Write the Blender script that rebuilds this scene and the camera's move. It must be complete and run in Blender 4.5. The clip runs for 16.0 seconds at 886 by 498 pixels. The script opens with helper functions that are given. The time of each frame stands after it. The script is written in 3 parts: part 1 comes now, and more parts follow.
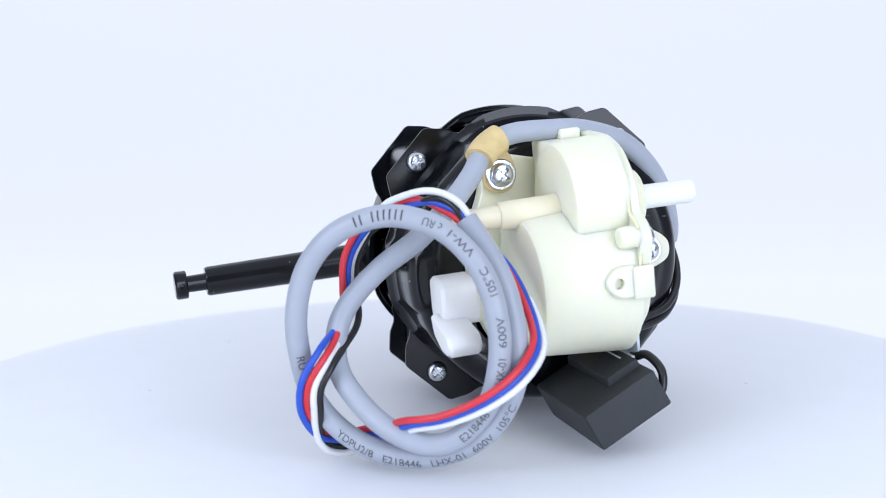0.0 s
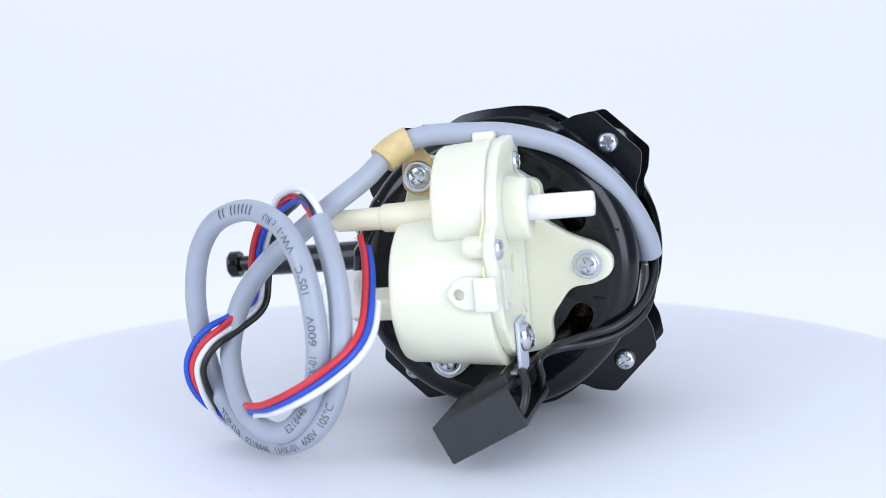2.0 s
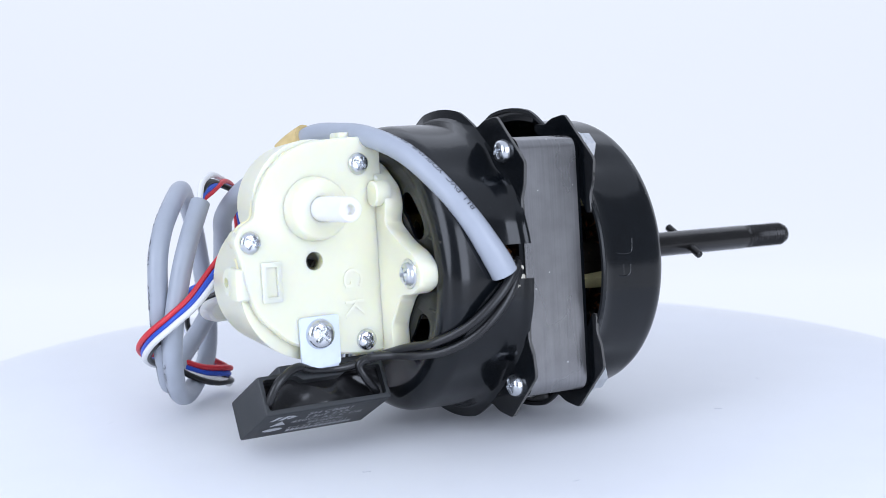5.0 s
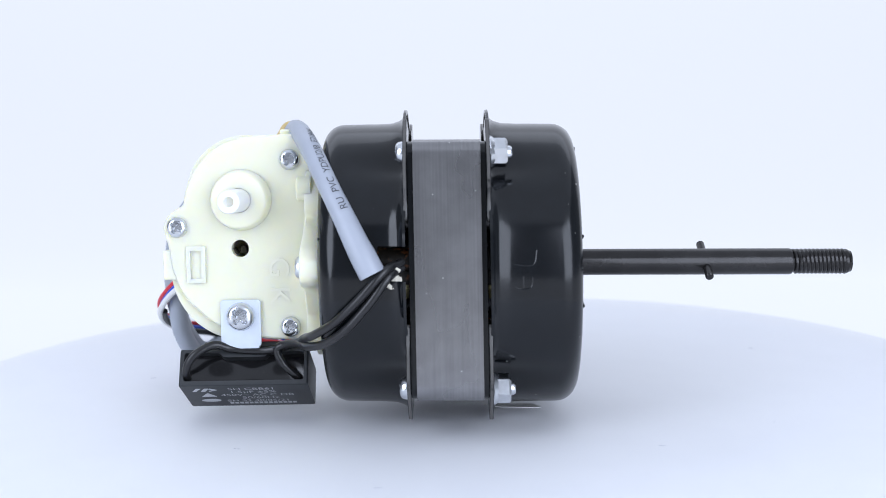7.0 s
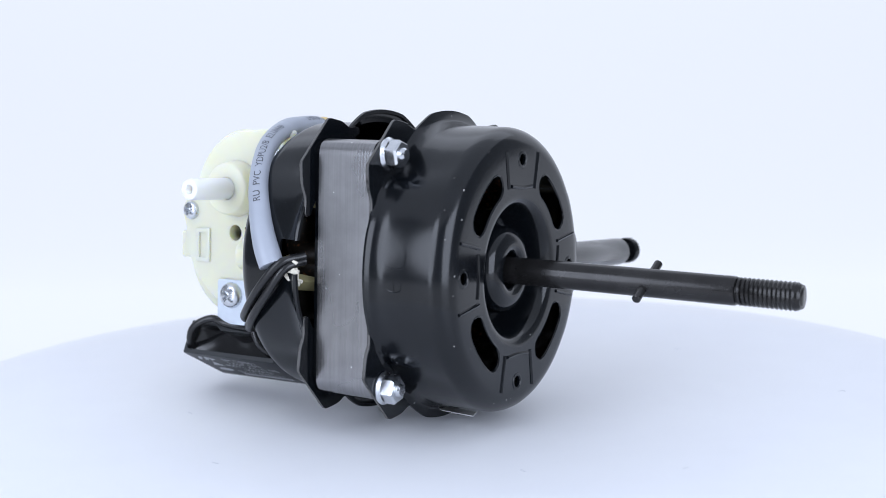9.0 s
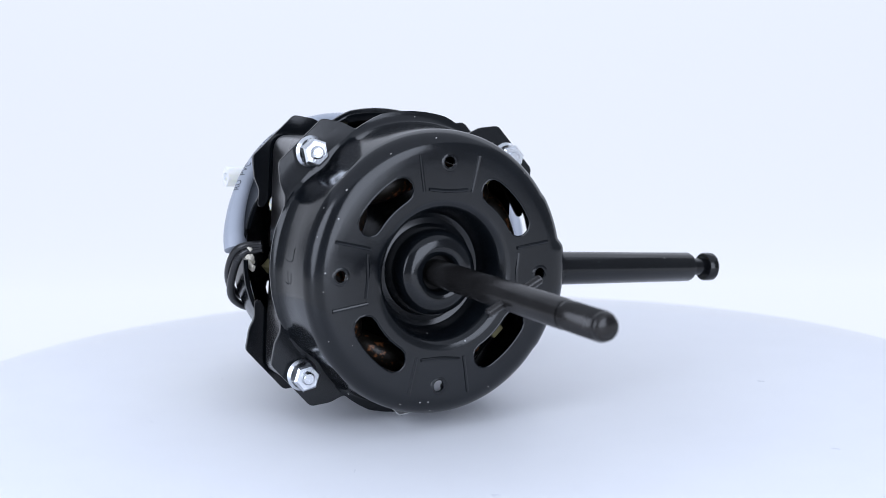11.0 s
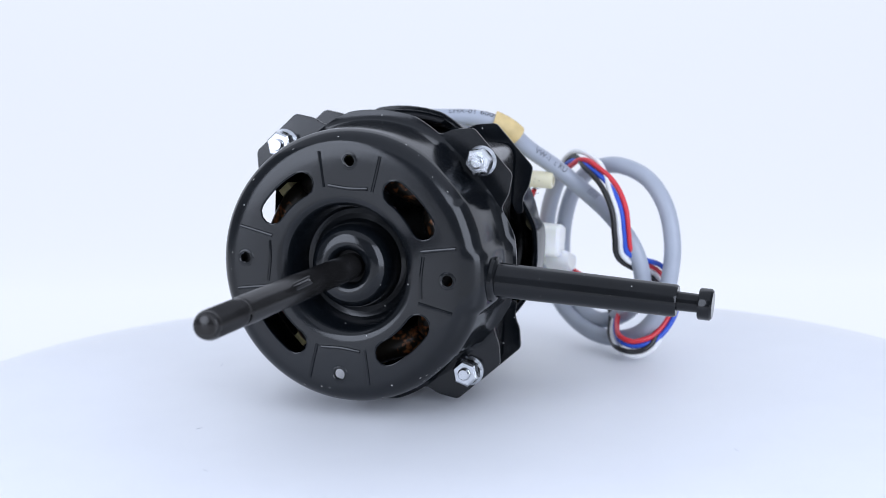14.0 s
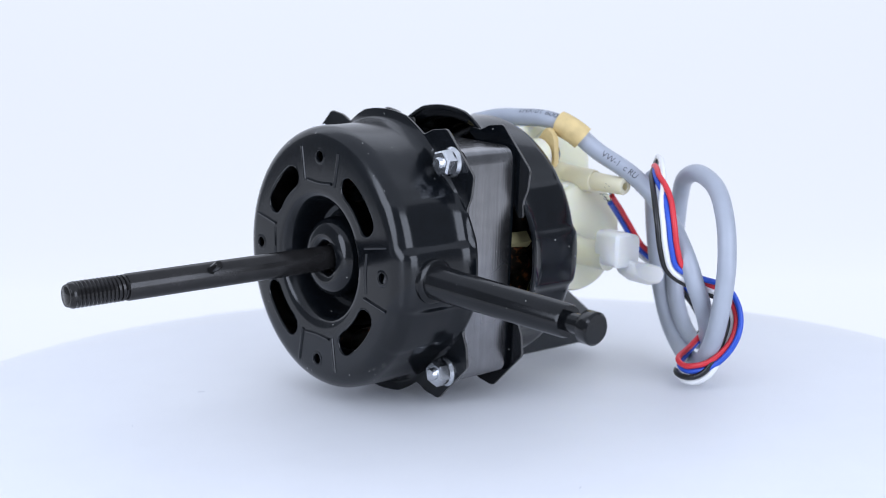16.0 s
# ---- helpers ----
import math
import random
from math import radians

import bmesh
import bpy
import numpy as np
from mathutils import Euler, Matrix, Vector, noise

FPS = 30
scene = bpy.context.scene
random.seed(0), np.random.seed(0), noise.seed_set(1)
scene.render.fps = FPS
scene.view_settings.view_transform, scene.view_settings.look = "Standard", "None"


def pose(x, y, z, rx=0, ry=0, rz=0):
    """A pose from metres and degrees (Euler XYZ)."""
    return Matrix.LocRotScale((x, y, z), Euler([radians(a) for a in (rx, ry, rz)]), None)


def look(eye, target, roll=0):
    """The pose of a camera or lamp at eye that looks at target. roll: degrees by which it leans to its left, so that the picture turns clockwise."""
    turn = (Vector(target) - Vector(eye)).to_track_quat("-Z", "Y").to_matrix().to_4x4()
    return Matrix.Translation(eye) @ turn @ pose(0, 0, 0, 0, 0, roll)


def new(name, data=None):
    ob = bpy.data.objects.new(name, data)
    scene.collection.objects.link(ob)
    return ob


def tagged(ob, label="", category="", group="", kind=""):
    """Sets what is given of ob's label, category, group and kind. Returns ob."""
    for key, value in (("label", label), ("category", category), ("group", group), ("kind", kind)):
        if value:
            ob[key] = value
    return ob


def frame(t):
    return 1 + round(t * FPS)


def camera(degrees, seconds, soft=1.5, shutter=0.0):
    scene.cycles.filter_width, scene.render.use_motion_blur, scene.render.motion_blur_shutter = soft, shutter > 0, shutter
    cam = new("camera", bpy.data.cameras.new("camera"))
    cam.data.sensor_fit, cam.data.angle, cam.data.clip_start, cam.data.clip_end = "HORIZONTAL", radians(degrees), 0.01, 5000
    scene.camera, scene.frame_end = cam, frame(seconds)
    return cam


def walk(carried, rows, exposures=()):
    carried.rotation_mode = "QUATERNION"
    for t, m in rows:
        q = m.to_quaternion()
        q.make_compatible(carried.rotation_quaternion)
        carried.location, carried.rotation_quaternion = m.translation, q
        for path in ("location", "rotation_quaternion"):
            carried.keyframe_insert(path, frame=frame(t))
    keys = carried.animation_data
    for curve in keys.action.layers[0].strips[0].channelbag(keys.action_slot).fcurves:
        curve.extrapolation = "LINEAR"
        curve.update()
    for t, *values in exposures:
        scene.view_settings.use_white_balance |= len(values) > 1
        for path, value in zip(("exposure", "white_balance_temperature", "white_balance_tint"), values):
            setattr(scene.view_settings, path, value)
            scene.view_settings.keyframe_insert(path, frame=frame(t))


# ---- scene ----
# Millimetres in the motor's own frame: x along the shaft (front positive), y across, z up, origin on the shaft line.
# The turntable's axis stands at y = 23.1 in that frame, its top 46.5 below the shaft line.
AXIS_Y, TOP_Z = 23.1, 46.5

# ---------------------------------------------------------------- camera
cam = camera(36.51, 16.0, soft=0.8)
cam.data.dof.use_dof, cam.data.dof.focus_distance, cam.data.dof.aperture_fstop = True, 0.40, 15.0
HOME = pose(0, -0.428, 0.1097, 90 - 8.193, 0, 0.366) @ pose(0, 0, 0, 0, 0, -1.105)
walk(cam, [(0, HOME), (16, HOME)])

# ---------------------------------------------------------------- world and lamps
world = bpy.data.worlds.new("studio")
scene.world = world
world.use_nodes = True
world.node_tree.nodes["Background"].inputs[0].default_value = (0.76, 0.84, 1.0, 1)
world.node_tree.nodes["Background"].inputs[1].default_value = 0.30


def softbox(name, eye, target, size_x, size_y, watts, colour=(0.758, 0.832, 1.0)):
    lamp = bpy.data.lights.new(name, "AREA")
    lamp.shape, lamp.size, lamp.size_y, lamp.energy, lamp.color = "RECTANGLE", size_x, size_y, watts, colour
    ob = new(name, lamp)
    ob.matrix_world = look(eye, target)
    return ob


softbox("softbox_top", (0, 0.0, 1.05), (0, 0.0, 0), 2.5, 2.5, 12.6)
softbox("softbox_left", (-1.38, -1.30, 0.70), (0, 0, 0.06), 1.15, 1.7, 24.0).data.shape = "ELLIPSE"
softbox("softbox_right", (1.06, -1.66, 0.60), (0, 0, 0.06), 1.4, 1.5, 32.0)


# ---------------------------------------------------------------- materials
def material(name, base, rough=0.5, metal=0.0, spread=0.06, scale=400.0, bump=0.1, bump_scale=1500.0, coat=0.0, sub=0.0, stain=None,
             rough_var=0.1, transmission=0.0, bump_dist=0.0002):
    m = bpy.data.materials.new(name)
    m.use_nodes = True
    nt = m.node_tree
    b = nt.nodes["Principled BSDF"]
    tc = nt.nodes.new("ShaderNodeTexCoord")
    n1 = nt.nodes.new("ShaderNodeTexNoise")
    n1.inputs["Scale"].default_value, n1.inputs["Detail"].default_value = scale, 6
    n2 = nt.nodes.new("ShaderNodeTexNoise")
    n2.inputs["Scale"].default_value, n2.inputs["Detail"].default_value = scale / 9, 3
    add = nt.nodes.new("ShaderNodeMath")
    add.operation = "ADD"
    for n in (n1, n2):
        nt.links.new(tc.outputs["Object"], n.inputs["Vector"])
    nt.links.new(n1.outputs[0], add.inputs[0])
    nt.links.new(n2.outputs[0], add.inputs[1])
    ramp = nt.nodes.new("ShaderNodeValToRGB")
    half = nt.nodes.new("ShaderNodeMath")
    half.operation = "MULTIPLY"
    half.inputs[1].default_value = 0.5
    nt.links.new(add.outputs[0], half.inputs[0])
    nt.links.new(half.outputs[0], ramp.inputs[0])
    lo = stain if stain else tuple(c * (1 - spread) for c in base)
    hi = tuple(min(1, c * (1 + spread)) for c in base)
    ramp.color_ramp.elements[0].position, ramp.color_ramp.elements[1].position = (0.28, 0.6) if not stain else (0.34, 0.46)
    ramp.color_ramp.elements[0].color, ramp.color_ramp.elements[1].color = (*lo, 1), (*hi, 1)
    nt.links.new(ramp.outputs[0], b.inputs["Base Color"])
    rr = nt.nodes.new("ShaderNodeMapRange")
    rr.inputs["From Min"].default_value, rr.inputs["From Max"].default_value = 0.3, 0.7
    rr.inputs["To Min"].default_value, rr.inputs["To Max"].default_value = max(0.02, rough - rough_var), min(1, rough + rough_var)
    nt.links.new(n2.outputs[0], rr.inputs["Value"])
    nt.links.new(rr.outputs[0], b.inputs["Roughness"])
    b.inputs["Metallic"].default_value = metal
    b.inputs["Coat Weight"].default_value = coat
    b.inputs["Coat Roughness"].default_value = 0.12
    b.inputs["Transmission Weight"].default_value = transmission
    if sub:
        b.inputs["Subsurface Weight"].default_value = sub
        b.inputs["Subsurface Radius"].default_value = (0.004, 0.0035, 0.002)
        b.inputs["Subsurface Scale"].default_value = 1.0
    n3 = nt.nodes.new("ShaderNodeTexNoise")
    n3.inputs["Scale"].default_value, n3.inputs["Detail"].default_value = bump_scale, 2
    nt.links.new(tc.outputs["Object"], n3.inputs["Vector"])
    bp = nt.nodes.new("ShaderNodeBump")
    bp.inputs["Strength"].default_value, bp.inputs["Distance"].default_value = bump, bump_dist
    nt.links.new(n3.outputs[0], bp.inputs["Height"])
    nt.links.new(bp.outputs[0], b.inputs["Normal"])
    return m


def bands(m, axis, pitch, depth, strength=0.6):
    """Fine parallel lines across one axis, as extra relief: sheet edges of a pack, brushed grain."""
    nt = m.node_tree
    b = nt.nodes["Principled BSDF"]
    tc = nt.nodes.new("ShaderNodeTexCoord")
    wv = nt.nodes.new("ShaderNodeTexWave")
    wv.bands_direction, wv.wave_profile = axis, "SIN"
    wv.inputs["Scale"].default_value = 0.314 / pitch
    wv.inputs["Distortion"].default_value = 0.0
    nt.links.new(tc.outputs["Object"], wv.inputs["Vector"])
    bp = nt.nodes.new("ShaderNodeBump")
    bp.inputs["Strength"].default_value, bp.inputs["Distance"].default_value = strength, depth
    nt.links.new(wv.outputs["Fac"], bp.inputs["Height"])
    old = b.inputs["Normal"].links[0].from_socket
    nt.links.new(old, bp.inputs["Normal"])
    nt.links.new(bp.outputs[0], b.inputs["Normal"])
    return m


M_TABLE = material("white_acrylic", (0.785, 0.795, 0.825), 0.55, spread=0.012, scale=60, bump=0.03, sub=0.8)
M_TABLE.node_tree.nodes["Principled BSDF"].inputs["Subsurface Radius"].default_value = (0.03, 0.03, 0.03)
M_ENAMEL = material("black_enamel", (0.0035, 0.0045, 0.006), 0.165, spread=0.3, scale=300, bump=0.05, bump_scale=700, rough_var=0.05)
M_STACK = bands(material("lamination_steel", (0.27, 0.267, 0.272), 0.27, 1.0, spread=0.12, scale=240, bump=0.0, bump_scale=900, rough_var=0.05), "X", 0.0010, 0.00003, 0.16)
M_SHAFT = material("blackened_steel", (0.026, 0.025, 0.025), 0.21, 0.6, spread=0.3, scale=200, bump=0.06)
M_ZINC = material("zinc_plate", (0.64, 0.66, 0.69), 0.26, 1.0, spread=0.1, scale=500, bump=0.1)
# near-black base holds the shade inside the cups; the stain gives copper flecks
M_COPPER = material("darkened_copper", (0.009, 0.007, 0.005), 0.4, 0.3, spread=0.3, scale=520, bump=0.6, bump_scale=900, stain=(0.42, 0.16, 0.06))
M_LINER = material("slot_liner_film", (0.42, 0.38, 0.20), 0.4, spread=0.2, scale=200)
M_IVORY = material("ivory_nylon", (0.81, 0.80, 0.635), 0.38, spread=0.03, scale=70, bump=0.06, sub=0.75)
M_YELLOWED = material("yellowed_nylon", (0.84, 0.78, 0.50), 0.42, spread=0.1, scale=160, bump=0.06, sub=0.2)
M_CREAM = material("cream_nylon", (0.80, 0.74, 0.54), 0.42, spread=0.06, scale=120, bump=0.06, sub=0.25)
M_WHITE = material("white_nylon", (0.88, 0.88, 0.85), 0.38, spread=0.02, scale=90, bump=0.04, sub=0.3)
M_CABLE = material("grey_pvc", (0.37, 0.40, 0.46), 0.42, spread=0.06, scale=150, bump=0.12, bump_scale=500)
M_RED = material("red_pvc", (0.62, 0.03, 0.045), 0.38, spread=0.1, scale=200)
M_BLUE = material("blue_pvc", (0.02, 0.08, 0.50), 0.38, spread=0.1, scale=200)
M_BLACKWIRE = material("black_pvc", (0.012, 0.012, 0.013), 0.3, spread=0.2, scale=200)
M_WHITEWIRE = material("white_pvc", (0.78, 0.78, 0.78), 0.4, spread=0.05, scale=200)
M_BOX = material("black_moulding", (0.020, 0.0225, 0.025), 0.5, spread=0.12, scale=250, bump=0.15)
M_RESIN = material("black_resin", (0.008, 0.008, 0.009), 0.2, spread=0.2, scale=120, bump=0.3, bump_scale=120)
M_CLAMP = material("tan_fibre", (0.62, 0.47, 0.22), 0.6, spread=0.18, scale=260, bump=0.3)
M_PRINT = material("dark_print", (0.075, 0.078, 0.09), 0.6)
M_PALEPRINT = material("pale_print", (0.45, 0.46, 0.48), 0.6)
M_TAPE = material("white_lacing", (0.72, 0.68, 0.58), 0.8, bump=0.5)
# gear nylon with the shade of the cover's hole put into its colour
M_SHADEDGEAR = material("shaded_nylon", (0.05, 0.045, 0.03), 0.5)
M_DARK = material("dark_void", (0.008, 0.008, 0.008), 0.8)
# the paper gives off light itself, in place of lamps shining on it
M_BACK = bpy.data.materials.new("backdrop_glow")
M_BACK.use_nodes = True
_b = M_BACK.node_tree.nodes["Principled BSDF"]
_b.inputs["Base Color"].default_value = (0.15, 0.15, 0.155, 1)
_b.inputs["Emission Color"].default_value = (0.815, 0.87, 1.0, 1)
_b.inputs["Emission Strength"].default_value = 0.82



def chips(m, tone, scale=260.0, share=0.9):
    """Sparse paint chips and dust specks: small spots at random cells."""
    nt = m.node_tree
    b = nt.nodes["Principled BSDF"]
    tc = nt.nodes.new("ShaderNodeTexCoord")
    vo = nt.nodes.new("ShaderNodeTexVoronoi")
    vo.inputs["Scale"].default_value = scale
    nt.links.new(tc.outputs["Object"], vo.inputs["Vector"])
    near = nt.nodes.new("ShaderNodeMath")
    near.operation, near.inputs[1].default_value = "LESS_THAN", 0.085
    nt.links.new(vo.outputs["Distance"], near.inputs[0])
    sep = nt.nodes.new("ShaderNodeSeparateColor")
    nt.links.new(vo.outputs["Color"], sep.inputs[0])
    some = nt.nodes.new("ShaderNodeMath")
    some.operation, some.inputs[1].default_value = "GREATER_THAN", share
    nt.links.new(sep.outputs[0], some.inputs[0])
    both = nt.nodes.new("ShaderNodeMath")
    both.operation = "MULTIPLY"
    nt.links.new(near.outputs[0], both.inputs[0])
    nt.links.new(some.outputs[0], both.inputs[1])
    mix = nt.nodes.new("ShaderNodeMix")
    mix.data_type = "RGBA"
    old = b.inputs["Base Color"].links[0].from_socket
    nt.links.new(both.outputs[0], mix.inputs["Factor"])
    nt.links.new(old, mix.inputs["A"])
    mix.inputs["B"].default_value = (*tone, 1)
    nt.links.new(mix.outputs["Result"], b.inputs["Base Color"])
    return m


M_ENAMEL.node_tree.nodes["Principled BSDF"].inputs["Specular IOR Level"].default_value = 0.41
chips(M_ENAMEL, (0.38, 0.38, 0.37), 330.0, 0.89)


def stripes(m, low, high, scale=1400.0):
    """Sheet edges of uneven tone, each one a thin line across the x axis."""
    nt = m.node_tree
    b = nt.nodes["Principled BSDF"]
    tc = nt.nodes.new("ShaderNodeTexCoord")
    mp = nt.nodes.new("ShaderNodeMapping")
    mp.inputs["Scale"].default_value = (1.0, 0.012, 0.012)
    no = nt.nodes.new("ShaderNodeTexNoise")
    no.inputs["Scale"].default_value, no.inputs["Detail"].default_value = scale, 3
    nt.links.new(tc.outputs["Object"], mp.inputs["Vector"])
    nt.links.new(mp.outputs[0], no.inputs["Vector"])
    rg = nt.nodes.new("ShaderNodeMapRange")
    rg.inputs["From Min"].default_value, rg.inputs["From Max"].default_value = 0.35, 0.65
    rg.inputs["To Min"].default_value, rg.inputs["To Max"].default_value = low, high
    nt.links.new(no.outputs[0], rg.inputs["Value"])
    mx = nt.nodes.new("ShaderNodeVectorMath")
    mx.operation = "SCALE"
    nt.links.new(b.inputs["Base Color"].links[0].from_socket, mx.inputs[0])
    nt.links.new(rg.outputs[0], mx.inputs["Scale"])
    nt.links.new(mx.outputs[0], b.inputs["Base Color"])
    return m


stripes(M_STACK, 0.93, 1.05)
chips(M_STACK, (0.75, 0.75, 0.74), 420.0, 0.9)
M_WORN = chips(chips(material("worn_enamel", (0.004, 0.0045, 0.0055), 0.17, spread=0.3, scale=300, bump=0.05, bump_scale=700, rough_var=0.06), (0.30, 0.30, 0.29), 420.0, 0.86), (0.22, 0.22, 0.21), 700.0, 0.9)
M_WORN.node_tree.nodes["Principled BSDF"].inputs["Specular IOR Level"].default_value = 0.36
M_MARK = material("moulded_letter", (0.82, 0.81, 0.66), 0.45, spread=0.03, scale=70, bump=0.04)
M_NICK = material("bare_nick", (0.42, 0.41, 0.40), 0.5, 0.2, spread=0.3, scale=900)
M_EDGE = material("worn_edge", (0.06, 0.058, 0.056), 0.4, 0.2, spread=0.6, scale=900, stain=(0.01, 0.01, 0.01))
M_PLATE = material("passivated_plate", (0.66, 0.72, 0.80), 0.45, 0.35, spread=0.05, scale=300, bump=0.04)

# ---------------------------------------------------------------- mesh helpers (millimetres)
ROLL = radians(-4.5)  # the motor lies a little rolled about its shaft


def place(v):
    return Vector((v[0], v[1] - AXIS_Y, v[2] + TOP_Z)) * 0.001


def rolled(v):
    c, s = math.cos(ROLL), math.sin(ROLL)
    # the shaft line also points a touch aside and down towards the front
    dy, dz = (1.6 - 0.021 * v[0], 0.5 - 0.012 * v[0]) if v[0] > -38.5 else (0, 0)
    return Vector((v[0], c * v[1] - s * v[2] + dy, s * v[1] + c * v[2] + dz))


def finish(bm, roll=False, smooth=40):
    for v in bm.verts:
        v.co = place(rolled(v.co) if roll else v.co)
    bmesh.ops.recalc_face_normals(bm, faces=bm.faces)
    me = bpy.data.meshes.new("mesh")
    bm.to_mesh(me)
    bm.free()
    if smooth:
        for p in me.polygons:
            p.use_smooth = True
        me.set_sharp_from_angle(angle=radians(smooth))
    return me


def part(name, bm, mat, parent, label="", roll=False, smooth=40):
    me = finish(bm, roll, smooth)
    me.materials.append(mat)
    ob = new(name, me)
    ob.parent = parent
    return tagged(ob, label=label)


def basis(direction):
    d = Vector(direction).normalized()
    a = Vector((0, 0, 1)) if abs(d.z) < 0.9 else Vector((0, 1, 0))
    u = a.cross(d).normalized()
    return d, u, d.cross(u)


def lathe(bm, profile, origin, direction, segs=48, close=False, warp=None, spin=0.0):
    """profile: (distance along direction, radius) points."""
    o = Vector(origin)
    d, u, w = basis(direction)
    rings = []
    for h, r in profile:
        if r < 1e-6:
            rings.append([bm.verts.new(o + d * h)])
            continue
        ring = []
        for i in range(segs):
            a = math.tau * i / segs + spin
            hh, rr = warp(h, r, a) if warp else (h, r)
            ring.append(bm.verts.new(o + d * hh + (u * math.cos(a) + w * math.sin(a)) * rr))
        rings.append(ring)
    pairs = list(zip(rings, rings[1:]))
    if close:
        pairs.append((rings[-1], rings[0]))
    for a, b in pairs:
        for i in range(segs):
            j = (i + 1) % segs
            if len(a) == 1 and len(b) == 1:
                continue
            if len(a) == 1:
                bm.faces.new((a[0], b[i], b[j]))
            elif len(b) == 1:
                bm.faces.new((a[i], a[j], b[0]))
            else:
                bm.faces.new((a[i], a[j], b[j], b[i]))
    return bm


def rod(bm, a, b, r, r2=None, segs=24, bevel=0.4):
    a, b = Vector(a), Vector(b)
    n = (b - a).length
    r2 = r if r2 is None else r2
    return lathe(bm, [(0, 0), (0, r - bevel), (bevel, r), (n - bevel, r2), (n, r2 - bevel), (n, 0)], a, b - a, segs)


def spline(points, steps=8):
    pts = [Vector(p) for p in points]
    pts = [pts[0] * 2 - pts[1]] + pts + [pts[-1] * 2 - pts[-2]]
    out = []
    for i in range(1, len(pts) - 2):
        p0, p1, p2, p3 = pts[i - 1:i + 3]
        for k in range(steps):
            t = k / steps
            out.append(0.5 * ((2 * p1) + (p2 - p0) * t + (2 * p0 - 5 * p1 + 4 * p2 - p3) * t * t + (3 * p1 - p0 - 3 * p2 + p3) * t ** 3))
    out.append(pts[-2])
    return out


def sweep(bm, path, r, segs=14, radius=None, cap=True):
    """A round tube along the path; radius(s) gives (across, up) scales for s from 0 to 1."""
    n = len(path)
    tan = [(path[min(i + 1, n - 1)] - path[max(i - 1, 0)]).normalized() for i in range(n)]
    u = basis(tan[0])[1]
    rings = []
    for i in range(n):
        u = (u - tan[i] * u.dot(tan[i])).normalized()
        w = tan[i].cross(u)
        k = radius(i / (n - 1)) if radius else 1.0
        rings.append([bm.verts.new(path[i] + (u * math.cos(math.tau * j / segs) + w * math.sin(math.tau * j / segs)) * r * k) for j in range(segs)])
    for a, b in zip(rings, rings[1:]):
        for i in range(segs):
            j = (i + 1) % segs
            bm.faces.new((a[i], a[j], b[j], b[i]))
    if cap:
        bm.faces.new(rings[0])
        bm.faces.new(rings[-1])
    return bm


def prism(bm, outline, to3, lo, hi, bevel=0.0):
    """outline: 2D points; to3(p, q, h) maps them to space; walls from lo to hi, edges broken at both ends."""
    n = len(outline)
    cx, cy = sum(p[0] for p in outline) / n, sum(p[1] for p in outline) / n

    def inset(p, k):
        v = Vector((p[0] - cx, p[1] - cy))
        return (cx + v.x * (1 - k / max(v.length, 1e-6)), cy + v.y * (1 - k / max(v.length, 1e-6)))
    layers = [(lo, bevel), (lo + bevel, 0), (hi - bevel, 0), (hi, bevel)] if bevel else [(lo, 0), (hi, 0)]
    rings = [[bm.verts.new(to3(*inset(p, k), h)) for p in outline] for h, k in layers]
    for a, b in zip(rings, rings[1:]):
        for i in range(n):
            j = (i + 1) % n
            bm.faces.new((a[i], a[j], b[j], b[i]))
    bm.faces.new(rings[0])
    bm.faces.new(rings[-1])
    return bm


def round_outline(points, r, steps=5):
    """Rounds the corners of a closed 2D outline."""
    out, n = [], len(points)
    for i in range(n):
        p, a, b = Vector(points[i]), Vector(points[i - 1]), Vector(points[(i + 1) % n])
        da, db = (a - p), (b - p)
        k = min(r, da.length * 0.45, db.length * 0.45)
        s, e = p + da.normalized() * k, p + db.normalized() * k
        for j in range(steps + 1):
            t = j / steps
            q = s * (1 - t) ** 2 + p * 2 * t * (1 - t) + e * t * t
            out.append((q.x, q.y))
    return out


def box(bm, lo, hi, bevel=0.3):
    pts = round_outline([(lo[0], lo[1]), (hi[0], lo[1]), (hi[0], hi[1]), (lo[0], hi[1])], bevel, 2)
    return prism(bm, pts, lambda p, q, h: Vector((p, q, h)), lo[2], hi[2], bevel * 0.6)


def carved(ob, cutter_bm, roll=False):
    """Cuts the closed mesh cutter_bm out of ob for good."""
    tool = new("tool", finish(cutter_bm, roll, 0))
    tool.parent = ob.parent
    mod = ob.modifiers.new("cut", "BOOLEAN")
    mod.operation, mod.object, mod.solver = "DIFFERENCE", tool, "EXACT"
    bpy.context.view_layer.update()
    dg = bpy.context.evaluated_depsgraph_get()
    me = bpy.data.meshes.new_from_object(ob.evaluated_get(dg))
    ob.modifiers.clear()
    ob.data = me
    bpy.data.objects.remove(tool)
    me.set_sharp_from_angle(angle=radians(35))
    return ob


XZ = lambda p, q, h: Vector((p, h, q))  # outline in x, z; depth along y
YZ = lambda p, q, h: Vector((h, p, q))  # outline in y, z; depth along x


